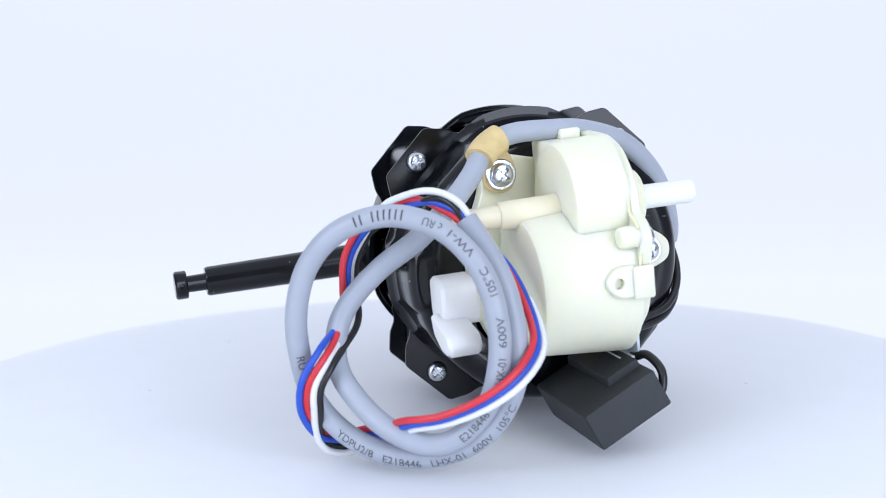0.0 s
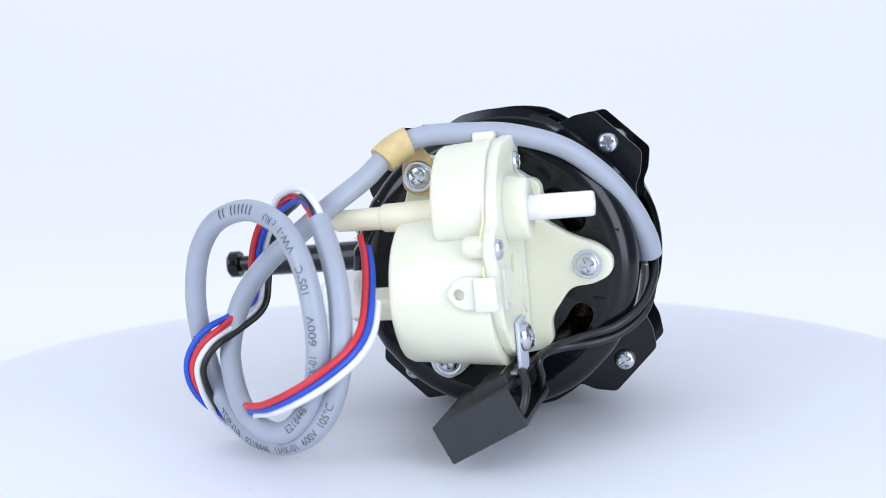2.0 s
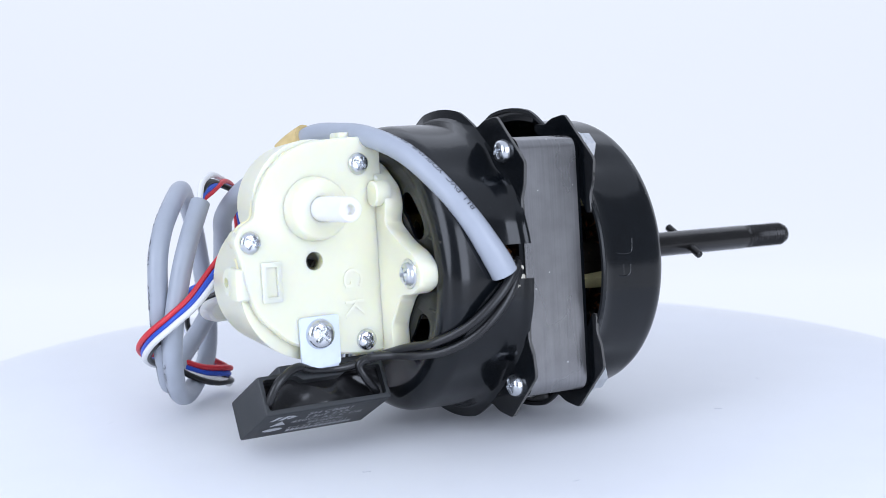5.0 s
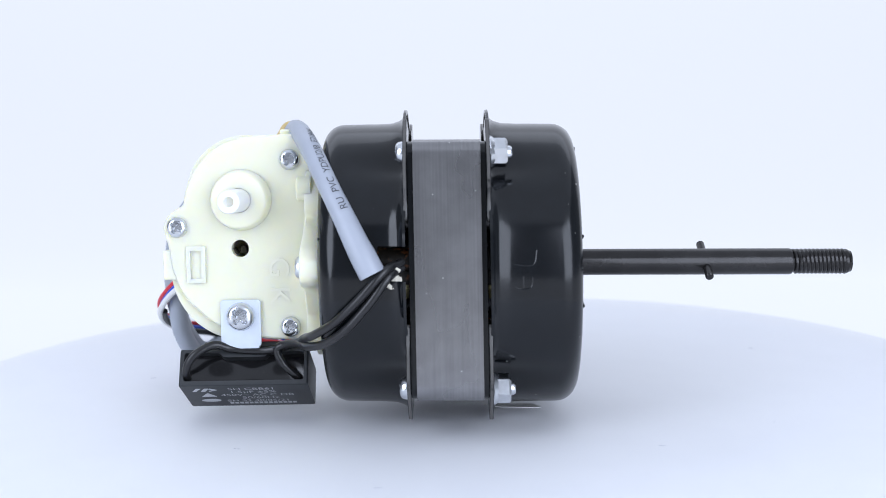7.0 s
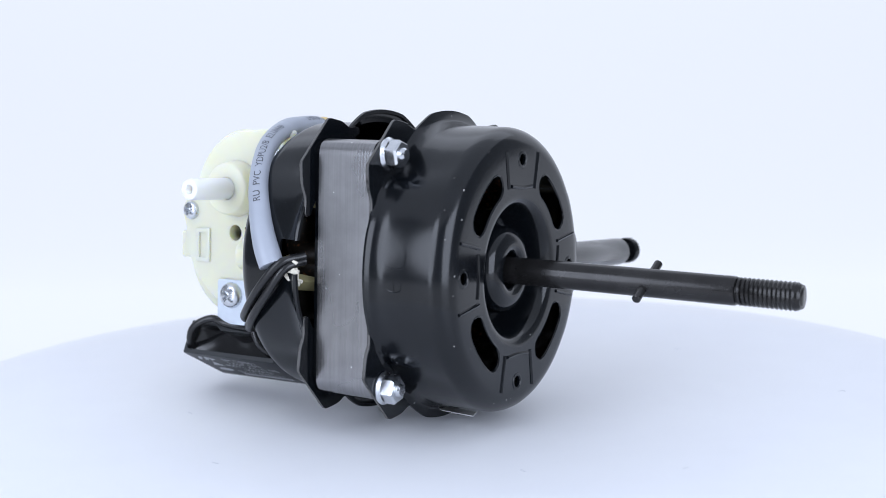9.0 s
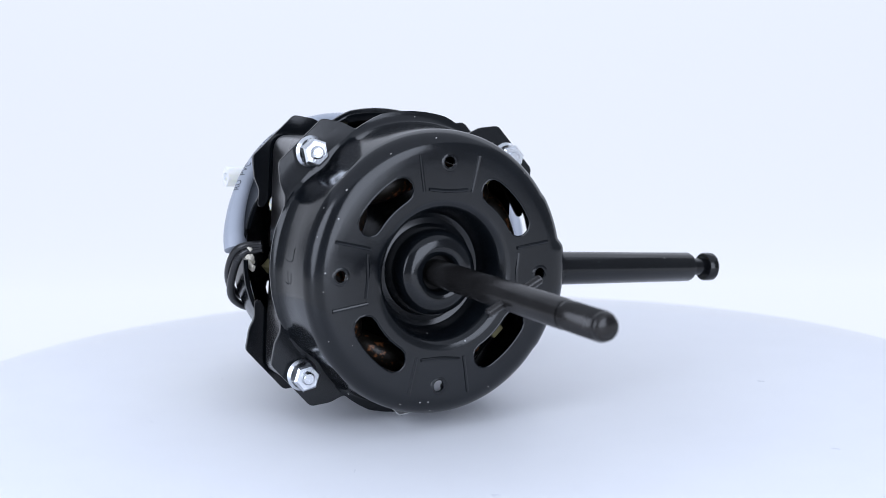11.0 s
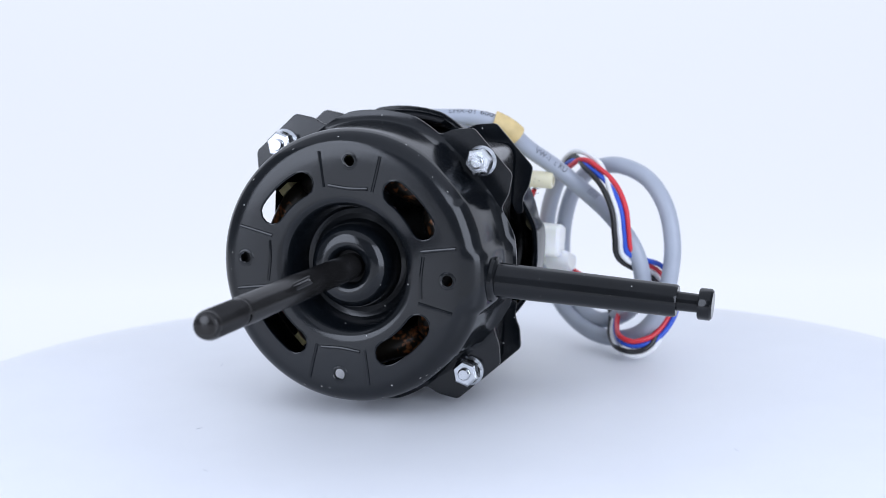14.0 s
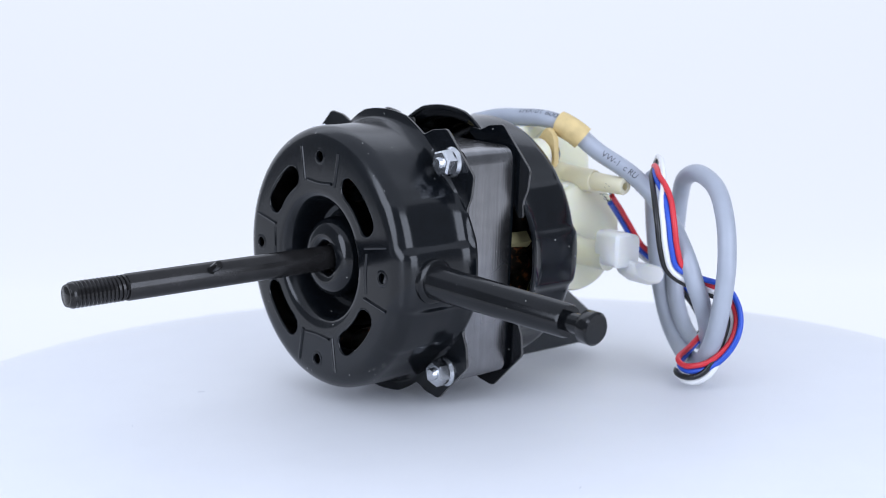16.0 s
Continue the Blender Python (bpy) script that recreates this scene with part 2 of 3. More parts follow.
def screw_head(bm, origin, direction, r=3.0, dome=1.7, spin=0.4):
    """A pan head with a cross recess."""
    o = Vector(origin)
    d, u, w = basis(direction)
    rings, segs, steps = [], 48, 12
    for k in range(steps + 1):
        q = k / steps
        ring = []
        for i in range(segs):
            a = math.tau * i / segs
            x, y = q * math.cos(a - spin), q * math.sin(a - spin)
            h = dome * (1 - q ** 4) ** 0.5 if q < 1 else 0
            if min(abs(x), abs(y)) < 0.13 and q < 0.62:
                h -= 1.1 * min(1, (0.66 - q) * 6)
            ring.append(bm.verts.new(o + d * h + (u * math.cos(a) + w * math.sin(a)) * r * max(q, 0.02)))
        rings.append(ring)
    base = [bm.verts.new(v.co - d * 1.2) for v in rings[-1]]
    rings.append(base)
    bm.faces.new(rings[0])
    for a, b in zip(rings, rings[1:]):
        for i in range(segs):
            j = (i + 1) % segs
            bm.faces.new((a[i], a[j], b[j], b[i]))
    return bm


def screw(parent, origin, direction, r=3.0, dome=1.7, washer=0.0, spin=0.4, roll=False, label=""):
    bm = screw_head(bmesh.new(), origin, direction, r, dome, spin)
    if washer:
        lathe(bm, [(-1.1, 0.3), (-1.1, washer - 0.2), (-0.9, washer), (-0.3, washer), (0, washer - 0.3), (0, r - 0.3)], origin, direction, 40)
    return part("screw", bm, M_ZINC, parent, label or "zinc-plated cross-head screw", roll)


# ---------------------------------------------------------------- backdrop and turntable
def backdrop():
    bm = bmesh.new()
    # the glowing floor is added on past the camera, to brighten the enamel's reflections
    path = [(-2.6, -0.12), (0.9, -0.12)]
    path += [(0.9 + 0.5 * math.sin(a), -0.12 + 0.5 * (1 - math.cos(a))) for a in [radians(9 * k) for k in range(1, 11)]]
    path += [(1.4, 2.4)]
    rows = [[bm.verts.new((x, y, z)) for y, z in path] for x in (-2.0, 2.0)]
    for i in range(len(path) - 1):
        bm.faces.new((rows[0][i], rows[0][i + 1], rows[1][i + 1], rows[1][i]))
    me = bpy.data.meshes.new("backdrop")
    bm.to_mesh(me)
    bm.free()
    for p in me.polygons:
        p.use_smooth = True
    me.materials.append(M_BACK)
    tagged(new("backdrop", me), "seamless white paper sweep with added glow, run on unseen past the camera", "backdrop", kind="structure")


backdrop()
TABLE_R = 0.1815


def make_turntable():
    bm = bmesh.new()
    r = TABLE_R
    prof = [(-0.030, 0), (-0.030, r - 0.002), (-0.028, r), (-0.002, r), (-0.0006, r - 0.0006), (0, r - 0.002), (0, 0)]
    lathe(bm, prof, (0, 0, 0), (0, 0, 1), 256)
    bmesh.ops.recalc_face_normals(bm, faces=bm.faces)
    me = bpy.data.meshes.new("turntable")
    bm.to_mesh(me)
    bm.free()
    for p in me.polygons:
        p.use_smooth = True
    me.set_sharp_from_angle(angle=radians(40))
    me.materials.append(M_TABLE)
    table = tagged(new("turntable", me), "round white acrylic photo turntable with a plain top", "turntable")
    bm = bmesh.new()
    lathe(bm, [(-0.12, 0), (-0.12, 0.112), (-0.117, 0.115), (-0.033, 0.115), (-0.0305, 0.112), (-0.0305, 0)], (0, 0, 0), (0, 0, 1), 96)
    bmesh.ops.recalc_face_normals(bm, faces=bm.faces)
    base = bpy.data.meshes.new("base")
    bm.to_mesh(base)
    bm.free()
    base.materials.append(M_TABLE)
    foot = tagged(new("base", base), "white drum base of the turntable")
    foot.parent = table
    return table


turntable = make_turntable()

# ---------------------------------------------------------------- the motor
motor = tagged(new("fan_motor"), "black enamelled fan motor with ivory gearbox, grey cable and shaft", "electric motor")


def ease(x):
    """0 below 0, 1 above 1, smooth between."""
    x = max(0.0, min(1.0, x))
    return x * x * (3 - 2 * x)


def near_bolt(a):
    """1 at the four bolt corners, 0 on the sides, for an angle about the shaft."""
    k = abs(math.cos(2 * a))
    return max(0.0, min(1.0, (0.80 - k) / 0.35))


def shell(name, sign, flange, face, profile_in, label):
    """One pressed cup: rim next to the pack at x = flange, face at x = face; profile_in continues on the face towards the shaft."""
    depth = abs(face - flange)
    prof = [(0.0, 43.8), (0.9, 43.9), (1.5, 42.8), (2.2, 42.5), (3.0, 42.4), (4.0, 42.4), (5.0, 42.3), (6.5, 42.3), (8.0, 42.3), (10.0, 42.2), (13.0, 42.2), (depth - 6.0, 42.1)]
    for k in range(1, 9):
        a = radians(90 * k / 8)
        prof.append((depth - 6.0 + 6.0 * math.sin(a), 36.1 + 6.0 * math.cos(a)))
    prof += profile_in
    inner = []
    for i, (h, r) in enumerate(prof):
        h0, r0 = prof[max(i - 1, 0)]
        h1, r1 = prof[min(i + 1, len(prof) - 1)]
        t = Vector((h1 - h0, r1 - r0)).normalized()
        inner.append((h + t.y * 0.9, r - t.x * 0.9) if i > 1 else (h + 0.0, r - 1.0 - i * 0.3))

    def warp(h, r, a):
        if r <= 36:
            return h, r
        h0, wall = h, ease((r - 36.2) / 4.5)
        off = math.degrees((a - math.pi / 4) % (math.pi / 2))
        off = min(off, 90 - off)  # degrees from the nearest bolt
        side = ease((off - 9) / 11)
        arm = math.degrees(abs((a + (0 if sign > 0 else math.pi) + math.pi) % math.tau - math.pi))  # degrees from the swivel arm's side
        if h < 5:
            h += 0.7 * (1 - near_bolt(a)) * (1 - h / 5)
        if h0 < 1.0:
            return h, r + 2.6 * max(0.0, min(1.0, (math.cos(2 * a) ** 2 - 0.25) / 0.55)) * (0.3 if arm > 135 else 1.0)
        # the wall flares out to the rim on the sides, and draws in round the nuts
        r += 1.9 * side * max(0.0, 1 - h0 / 8) ** 2.2
        r -= wall * math.exp(-(off / 7.5) ** 2) * (1.0 * ease((depth - 3 - h0) / 8) + 0.8 * ease((13 - h0) / 11))
        # raised pad round the arm, and the flat shoulders beside it
        r += wall * (1.5 * ease((15.0 - arm) / 5.0) + 0.35 * ease((36.0 - arm) / 4.0))
        return h, r
    bm = lathe(bmesh.new(), prof + inner[::-1], (flange, 0, 0), (sign, 0, 0), 360, close=True, warp=warp)
    return part(name, bm, M_ENAMEL, motor, label, roll=True)


FRONT, REAR = 10.0, -12.0
front_shell = shell("front_shell", 1, FRONT, 36.6,
                    [(26.6, 33), (26.6, 22.6), (26.5, 21.5), (26.1, 20.5), (25.2, 19.6), (23.6, 18.9), (16.4, 17.7), (14.8, 17.0), (14.2, 15.5), (14.8, 13.9), (16.4, 13.2),
                     (20.4, 12.9), (22.2, 12.3), (23.6, 11.1), (24.4, 9.6), (24.7, 7.9), (24.6, 6.6), (24.0, 5.7), (22.8, 5.2), (20.5, 5.0)],
                    "black enamelled pressed-steel cup with four slots")
rear_shell = shell("rear_shell", -1, REAR, -37.6,
                   [(25.6, 34.5), (25.2, 33.8), (25.2, 14), (24.0, 12.5), (24.0, 6)], "black enamelled pressed-steel cup")


def slot_cutter(x0, x1, holes, slots, rm=28.6, half=13.5, rw=3.9, hr=1.7):
    bm = bmesh.new()
    for deg in slots:
        pts = []
        for s, rr in ((1, rm + rw), (-1, rm - rw)):
            for k in range(9):
                a = radians(deg + s * half * (1 - 2 * k / 8) * -1)
                pts.append((rr * math.cos(a), rr * math.sin(a)))
            if s == 1:
                a0 = radians(deg + half)
                c = Vector((rm * math.cos(a0), rm * math.sin(a0)))
                for k in range(1, 6):
                    b = a0 + math.pi * k / 6
                    pts.append((c.x + rw * math.cos(b), c.y + rw * math.sin(b)))
            else:
                a0 = radians(deg - half)
                c = Vector((rm * math.cos(a0), rm * math.sin(a0)))
                for k in range(1, 6):
                    b = a0 + math.pi + math.pi * k / 6
                    pts.append((c.x + rw * math.cos(b), c.y + rw * math.sin(b)))
        prism(bm, pts, YZ, x0, x1)
    for deg in holes:
        a = radians(deg)
        lathe(bm, [(0, 0), (0, hr), (x1 - x0, hr), (x1 - x0, 0)], (x0, 32.8 * math.cos(a), 32.8 * math.sin(a)), (1, 0, 0), 20)
    return bm


carved(front_shell, slot_cutter(30, 42, (0, 90, 180, 270), (45, 135, 225, 315)), True)
carved(rear_shell, slot_cutter(-42, -30, (), (39, 141, 219, 321), rm=27.4, half=9.0, rw=3.4), True)
_bm = bmesh.new()
box(_bm, (-20.5, -47, -2.0), (-9, -36, 7.6), 0.8)
carved(rear_shell, _bm, True)

# rolled rims of the four slots
for deg in (45, 135, 225, 315):
    pts = []
    for sgn, rr in ((1, 32.5), (-1, 24.7)):
        for k in range(9):
            b = radians(deg - sgn * 13.5 * (1 - 2 * k / 8))
            pts.append(Vector((36.35, rr * math.cos(b), rr * math.sin(b))))
        b0 = radians(deg + sgn * 13.5)
        for k in range(1, 6):
            b = b0 + (0 if sgn > 0 else math.pi) + math.pi * k / 6
            pts.append(Vector((36.35, 28.6 * math.cos(b0) + 3.9 * math.cos(b), 28.6 * math.sin(b0) + 3.9 * math.sin(b))))
    pts.append(pts[0].copy())
    part("slot_rim", sweep(bmesh.new(), pts, 0.34, 8, cap=False), M_ENAMEL, front_shell, roll=True)

# embossed lines round the small holes of the front face
for deg in (0, 90, 180, 270):
    _bm = bmesh.new()
    for pts in (((34.9, -9.8), (29.4, -8.8), (24.2, -7.8)), ((24.9, -6.3), (24.5, 0), (24.9, 6.3)), ((24.2, 7.8), (29.4, 8.8), (34.9, 9.8))):
        a = radians(deg)
        path = spline([(36.56, r * math.cos(a) - t * math.sin(a), r * math.sin(a) + t * math.cos(a)) for r, t in pts], 3)
        sweep(_bm, path, 0.55, 8)
    lathe(_bm, [(36.4, 2.9), (36.75, 2.6), (36.8, 2.1), (36.4, 1.7)], (0, 32.8 * math.cos(a), 32.8 * math.sin(a)), (1, 0, 0), 24)
    part("embossing", _bm, M_ENAMEL, front_shell, roll=True)


def tab_outline(deg):
    pts = []
    for off, r in ((-25, 41.6), (-25, 43.4), (-19, 45.0), (-16.0, 48.3), (-10.2, 52.5), (10.2, 52.5), (16.0, 48.3), (19, 45.0), (25, 43.4), (25, 41.6), (12, 40.8), (0, 40.6), (-12, 40.8)):
        a = radians(deg + off)
        pts.append((r * math.cos(a), r * math.sin(a)))
    return round_outline(pts, 1.2, 3)


for x, owner in ((FRONT, front_shell), (REAR - 1.1, rear_shell)):
    for deg in (45, 135, 225, 315):
        tab = part("bolt_tab", prism(bmesh.new(), tab_outline(deg), YZ, x, x + 1.1, 0.15), M_ENAMEL, owner, roll=True)
        tab.data.materials.append(M_EDGE)
        for p in tab.data.polygons:
            p.material_index = 1 if abs(p.normal.x) < 0.3 else 0

# stator pack, windings
_sq = round_outline([(-37, -37), (37, -37), (37, 37), (-37, 37)], 5.0, 6)
part("stator_pack", prism(bmesh.new(), _sq, YZ, REAR + 1.6, FRONT - 1.5), M_STACK, motor, "grey laminated steel stator pack", roll=True, smooth=20)
# black sheets added to make the dark gap between pack and cups
for x0, x1 in ((REAR + 0.1, REAR + 1.58), (FRONT - 1.48, FRONT - 0.1)):
    part("gap_sheet", prism(bmesh.new(), [(y * 0.985, z * 0.985) for y, z in _sq], YZ, x0, x1), M_ENAMEL, motor, "black sheet added for the dark gap between pack and cup", roll=True, smooth=20)
for x0, x1 in ((FRONT, 25), (-27, REAR)):
    for k in range(8):
        _bm = bmesh.new()
        a = radians(22.5 + 45 * k)
        c = Vector((0, 28 * math.cos(a), 28 * math.sin(a)))
        tt = Vector((0, -math.sin(a), math.cos(a)))
        rr = Vector((0, math.cos(a), math.sin(a)))
        d = 1 if x0 > 0 else -1
        base = x0 if x0 > 0 else x1
        path = spline([c + tt * s + Vector((base + d * h, 0, 0)) for s, h in ((-9, -1), (-9, 8), (-6, 12), (0, 13), (6, 12), (9, 8), (9, -1))], 4)
        sweep(_bm, path, 4.2, 10)
        part("winding", _bm, M_COPPER, motor, "copper stator winding, coloured dark for the cup's inside", roll=True)
    for k in range(8):
        _bm = bmesh.new()
        a = radians(45 * k + 9)
        sweep(_bm, [Vector((x0 + 0.5 if x0 > 0 else x1 - 0.5, 31.5 * math.cos(a), 31.5 * math.sin(a))), Vector((x0 + 12 if x0 > 0 else x1 - 10, 33 * math.cos(a), 33 * math.sin(a)))], 3.0, 4)
        part("slot_liner", _bm, M_LINER, motor, "yellowed insulating slot liner", roll=True)
part("rotor", rod(bmesh.new(), (-24, 0, 0), (22, 0, 0), 17, bevel=1), M_STACK, motor, roll=True)

# bearing added in void black, so the hub hole stays in shade
part("bearing", rod(bmesh.new(), (23, 0, 0), (30.2, 0, 0), 5.6, bevel=0.4), M_DARK, motor, "shaft bearing, blackened to keep the hub hole dark", roll=True)

# output shaft with its cross pin and thread
shaft = part("shaft", lathe(bmesh.new(), [(15, 0), (15, 4.0), (102.6, 4.0), (103.2, 3.75), (103.2, 3.2), (121, 3.2), (121, 0)], (0, 0, 0), (1, 0, 0), 40),
             M_SHAFT, motor, "blackened steel output shaft", roll=True)
_bm = bmesh.new()
_path = []
for k in range(int(13 * 24)):
    a = math.tau * k / 24
    _path.append(Vector((103.6 + 1.22 * k / 24, 3.25 * math.cos(a), 3.25 * math.sin(a))))
sweep(_bm, _path, 0.66, 6)
lathe(_bm, [(118.6, 3.6), (119.6, 3.8), (120.6, 3.3), (121.2, 2.4), (121.2, 0)], (0, 0, 0), (1, 0, 0), 32)
part("thread", _bm, M_SHAFT, shaft, "cut screw thread", roll=True)
part("cross_pin", rod(bmesh.new(), (77.1, -8.2, -3.9), (77.1, 8.2, 3.9), 1.25, segs=16, bevel=0.3), M_SHAFT, shaft)

# swivel arm on the front cup's side
_bm = bmesh.new()
lathe(_bm, [(36, 0), (36, 9.5), (40.0, 9.2), (41.6, 8.2), (42.4, 7.2), (43.0, 6.9), (44.6, 6.8), (45.2, 6.2), (45.4, 5.3), (46, 5.2), (97.8, 4.75), (98.6, 4.4), (98.6, 2.8), (104.7, 2.7),
            (104.7, 4.3), (105.1, 4.6), (108.1, 4.6), (108.7, 4.0), (108.7, 0)], (26.8, 0, 0.2), (-0.022, 1, -0.007), 40)
part("swivel_arm", _bm, M_WORN, motor, "black enamelled steel swivel pivot arm, lightly chipped", roll=True)


def bolt(deg):
    a = radians(deg)
    y, z = 47.0 * math.cos(a), 47.0 * math.sin(a)
    bm = bmesh.new()
    lathe(bm, [(11.1, 2.0), (11.1, 4.7), (11.5, 4.8), (12.5, 4.0)], (0, y, z), (1, 0, 0), 36)
    lathe(bm, [(11.6, 4.25), (15.5, 4.25), (16.1, 3.6), (16.1, 2.0)], (0, y, z), (1, 0, 0), 6, spin=a * 3)
    part("hex_nut", bm, M_ZINC, motor, "zinc-plated flanged hex nut", roll=True, smooth=25)
    bm = bmesh.new()
    lathe(bm, [(11, 1.95), (16.8, 1.95), (17.4, 1.5), (17.4, 0)], (0, y, z), (1, 0, 0), 20)
    part("bolt_end", bm, M_ZINC, motor, roll=True)
    screw(motor, (REAR - 1.2, y, z), (-1, 0, 0), 3.3, 2.2, spin=deg * 0.7, roll=True)


for deg in (45, 135, 225, 315):
    bolt(deg)


# ---------------------------------------------------------------- gearbox
_plate = round_outline([(-33.2, 6.5), (-33.2, 1.5), (-28, -1.6), (-21.5, -2.4), (-15.4, -12.1), (-16.6, -19.4), (-10, -22), (6, -22), (9.5, -28), (14.6, -31), (19.4, -28.5), (20.6, -23.6), (25.0, -17.1), (30, -6),
                        (30.2, 10.5), (25.8, 25), (26.4, 31.5), (22, 35), (16.5, 34.4), (8, 33), (-2, 33), (-12, 27), (-14, 22), (-12.5, 17.0), (-21, 12.2), (-29, 9.8)], 3.0, 4)
part("mounting_plate", prism(bmesh.new(), _plate, YZ, -43.0, -37.4, 0.4), M_IVORY, motor, "ivory nylon mounting plate")

_cover = round_outline([(-40.5, -20.5), (-50, -21.0), (-62, -19.6), (-72, -15.5), (-80, -8), (-84.0, 1), (-84.4, 8), (-86.4, 14), (-83.5, 18), (-79.6, 19.6), (-79.2, 24), (-76, 31), (-70, 37), (-62, 40.0),
                        (-52, 40.4), (-44, 40.6), (-40.5, 40.4)], 3.0, 4)
gear_cover = part("gear_cover", prism(bmesh.new(), _cover, XZ, -9.0, -5.6, 0.6), M_IVORY, motor, "ivory nylon gearbox cover", roll=True)
_bm = bmesh.new()
lathe(_bm, [(-6, 0), (-6, 21.8), (19.5, 19.7), (21, 18.9), (21.6, 17.5), (21.6, 0)], (-62.6, 0, 0.6), (0, 1, 0), 72)
gear_housing = part("gear_housing", _bm, M_IVORY, motor, "ivory nylon gearbox housing", roll=True)
_bm = bmesh.new()
box(_bm, (-56, -5.7, -19.0), (-42.5, 20.0, 20), 1.0)
part("neck", _bm, M_IVORY, gear_housing, roll=True)
_bm = bmesh.new()
lathe(_bm, [(-6, 0), (-6, 18.3), (7.2, 17.3), (8.6, 16.5), (9.2, 15.2), (9.2, 0)], (-61.0, 0, 22.2), (0, 1, 0), 72)
crank_housing = part("crank_housing", _bm, M_IVORY, gear_housing, roll=True)
carved(gear_cover, rod(bmesh.new(), (-63, -12, 6.7), (-63, -3, 6.7), 2.6), True)
carved(gear_housing, rod(bmesh.new(), (-63, -12, 6.7), (-63, 8, 6.7), 3.4), True)
_bm = bmesh.new()
box(_bm, (-58, -5.7, 20), (-42.5, 8.0, 39.2), 1.2)
part("bridge", _bm, M_IVORY, gear_housing, roll=True)
carved(crank_housing, rod(bmesh.new(), (-63, -12, 6.7), (-63, 8, 6.7), 3.4), True)
_bm = bmesh.new()
for k in range(16):
    a = math.tau * k / 16
    prism(_bm, [(9.0 * math.cos(a + d) * 1.0 - 63, 9.0 * math.sin(a + d) - 2.0) if abs(d) < 0.1 else (7.0 * math.cos(a + d) - 63, 7.0 * math.sin(a + d) - 2.0) for d in (-0.16, -0.06, 0.06, 0.16)], XZ, -2.5, 2)
part("gear", _bm, M_SHADEDGEAR, motor, "nylon gear behind the cover, coloured dark for the hole's shade", roll=True)


def flat(y, z):
    """A measured place back in the motor's own unrolled frame."""
    c, s = math.cos(-ROLL), math.sin(-ROLL)
    return c * y - s * z, s * y + c * z


# cover details: hub, white output tube, clip window, bosses
_hx, _hz = -62.3, 21.2
_bm = lathe(bmesh.new(), [(7.0, 9.6), (7.8, 9.2), (12.5, 8.6), (14.4, 8.2), (14.9, 7.6), (14.9, 3.6), (12, 3.6)], (_hx, 0, _hz), (0, -1, 0), 48)
part("hub", _bm, M_IVORY, gear_cover, roll=True)
_bm = lathe(bmesh.new(), [(10, 3.5), (31.6, 3.4), (32.2, 3.1), (32.3, 2.6), (32.2, 1.5), (31.4, 1.3), (29.6, 1.2), (29.6, 0)], (_hx, 0, _hz), (0, -1, 0), 36)
part("output_tube", _bm, M_WHITE, motor, "white nylon output tube", roll=True)
_bm = bmesh.new()
box(_bm, (-79.2, -9.8, -3.4), (-73.4, -8.5, 7.6), 0.35)
clip_window = part("clip_window", _bm, M_IVORY, gear_cover, roll=True)
_bm = bmesh.new()
box(_bm, (-77.9, -12, -2.0), (-74.7, -8.2, 6.2), 0.2)
carved(clip_window, _bm, True)
_bm = bmesh.new()
box(_bm, (-86.4, -8.6, -2.4), (-82.0, -2.6, 6.4), 0.8)
part("clip_lug", _bm, M_IVORY, gear_cover, roll=True)
_bm = bmesh.new()
box(_bm, (-51.0, -4.5, 36.0), (-45.8, 1.8, 42.0), 0.8)
part("locating_lug", _bm, M_IVORY, gear_housing, roll=True)
_bm = bmesh.new()
lathe(_bm, [(-4, 0), (-4, 3.1), (1.4, 2.9), (2, 2.4), (2, 0)], (-82.3, -2.5, 14), (0, 1, 0), 24)
part("screw_boss", _bm, M_IVORY, gear_housing, roll=True)
# side bracket with the round hole
_bm = bmesh.new()
_o = round_outline([(-6.5, -2.0), (2.0, -2.0), (5.4, 2.4), (2.0, 6.6), (-6.5, 6.6)], 3.2, 5)
prism(_bm, _o, YZ, -85.4, -80.0, 0.5)
side_lug = part("side_lug", _bm, M_IVORY, gear_housing, roll=True)
carved(side_lug, rod(bmesh.new(), (-88, 1.4, 2.3), (-78, 1.4, 2.3), 1.5), True)
_bm = lathe(bmesh.new(), [(-3, 0), (-3, 3.8), (1, 3.6), (1.4, 3.2), (1.4, 0)], (-44, -11.6, 24.2), (-1, 0, 0), 28)
part("plate_boss", _bm, M_IVORY, motor, roll=True)
# raised mould marks on the cover: two outline letters
for z, body in ((4.0, "G"), (-4.8, "K")):
    _bm = bmesh.new()
    c = bpy.data.curves.new("mark", "FONT")
    c.body, c.size, c.extrude = body, 8.6, 0.12
    ob = new("tool", c)
    bpy.context.view_layer.update()
    me = bpy.data.meshes.new_from_object(ob.evaluated_get(bpy.context.evaluated_depsgraph_get()))
    bpy.data.objects.remove(ob)
    _bm.from_mesh(me)
    for v in _bm.verts:
        v.co = Vector((-54.4 + v.co.y, -9.05 - v.co.z, z - v.co.x))
    part("mould_mark", _bm, M_MARK, gear_cover, roll=True, smooth=0)

# input side: stepped tube and the white crank
_bm = lathe(bmesh.new(), [(9, 0), (9, 4.6), (12, 4.2), (25.6, 3.9), (26.2, 3.6), (26.2, 3.2), (39.6, 3.0), (40.2, 2.6), (40.2, 1.4), (34, 1.3), (34, 0)], (_hx, 0, _hz), (0, 1, 0), 36)
part("input_tube", _bm, M_CREAM, motor, "cream nylon stepped tube", roll=True)
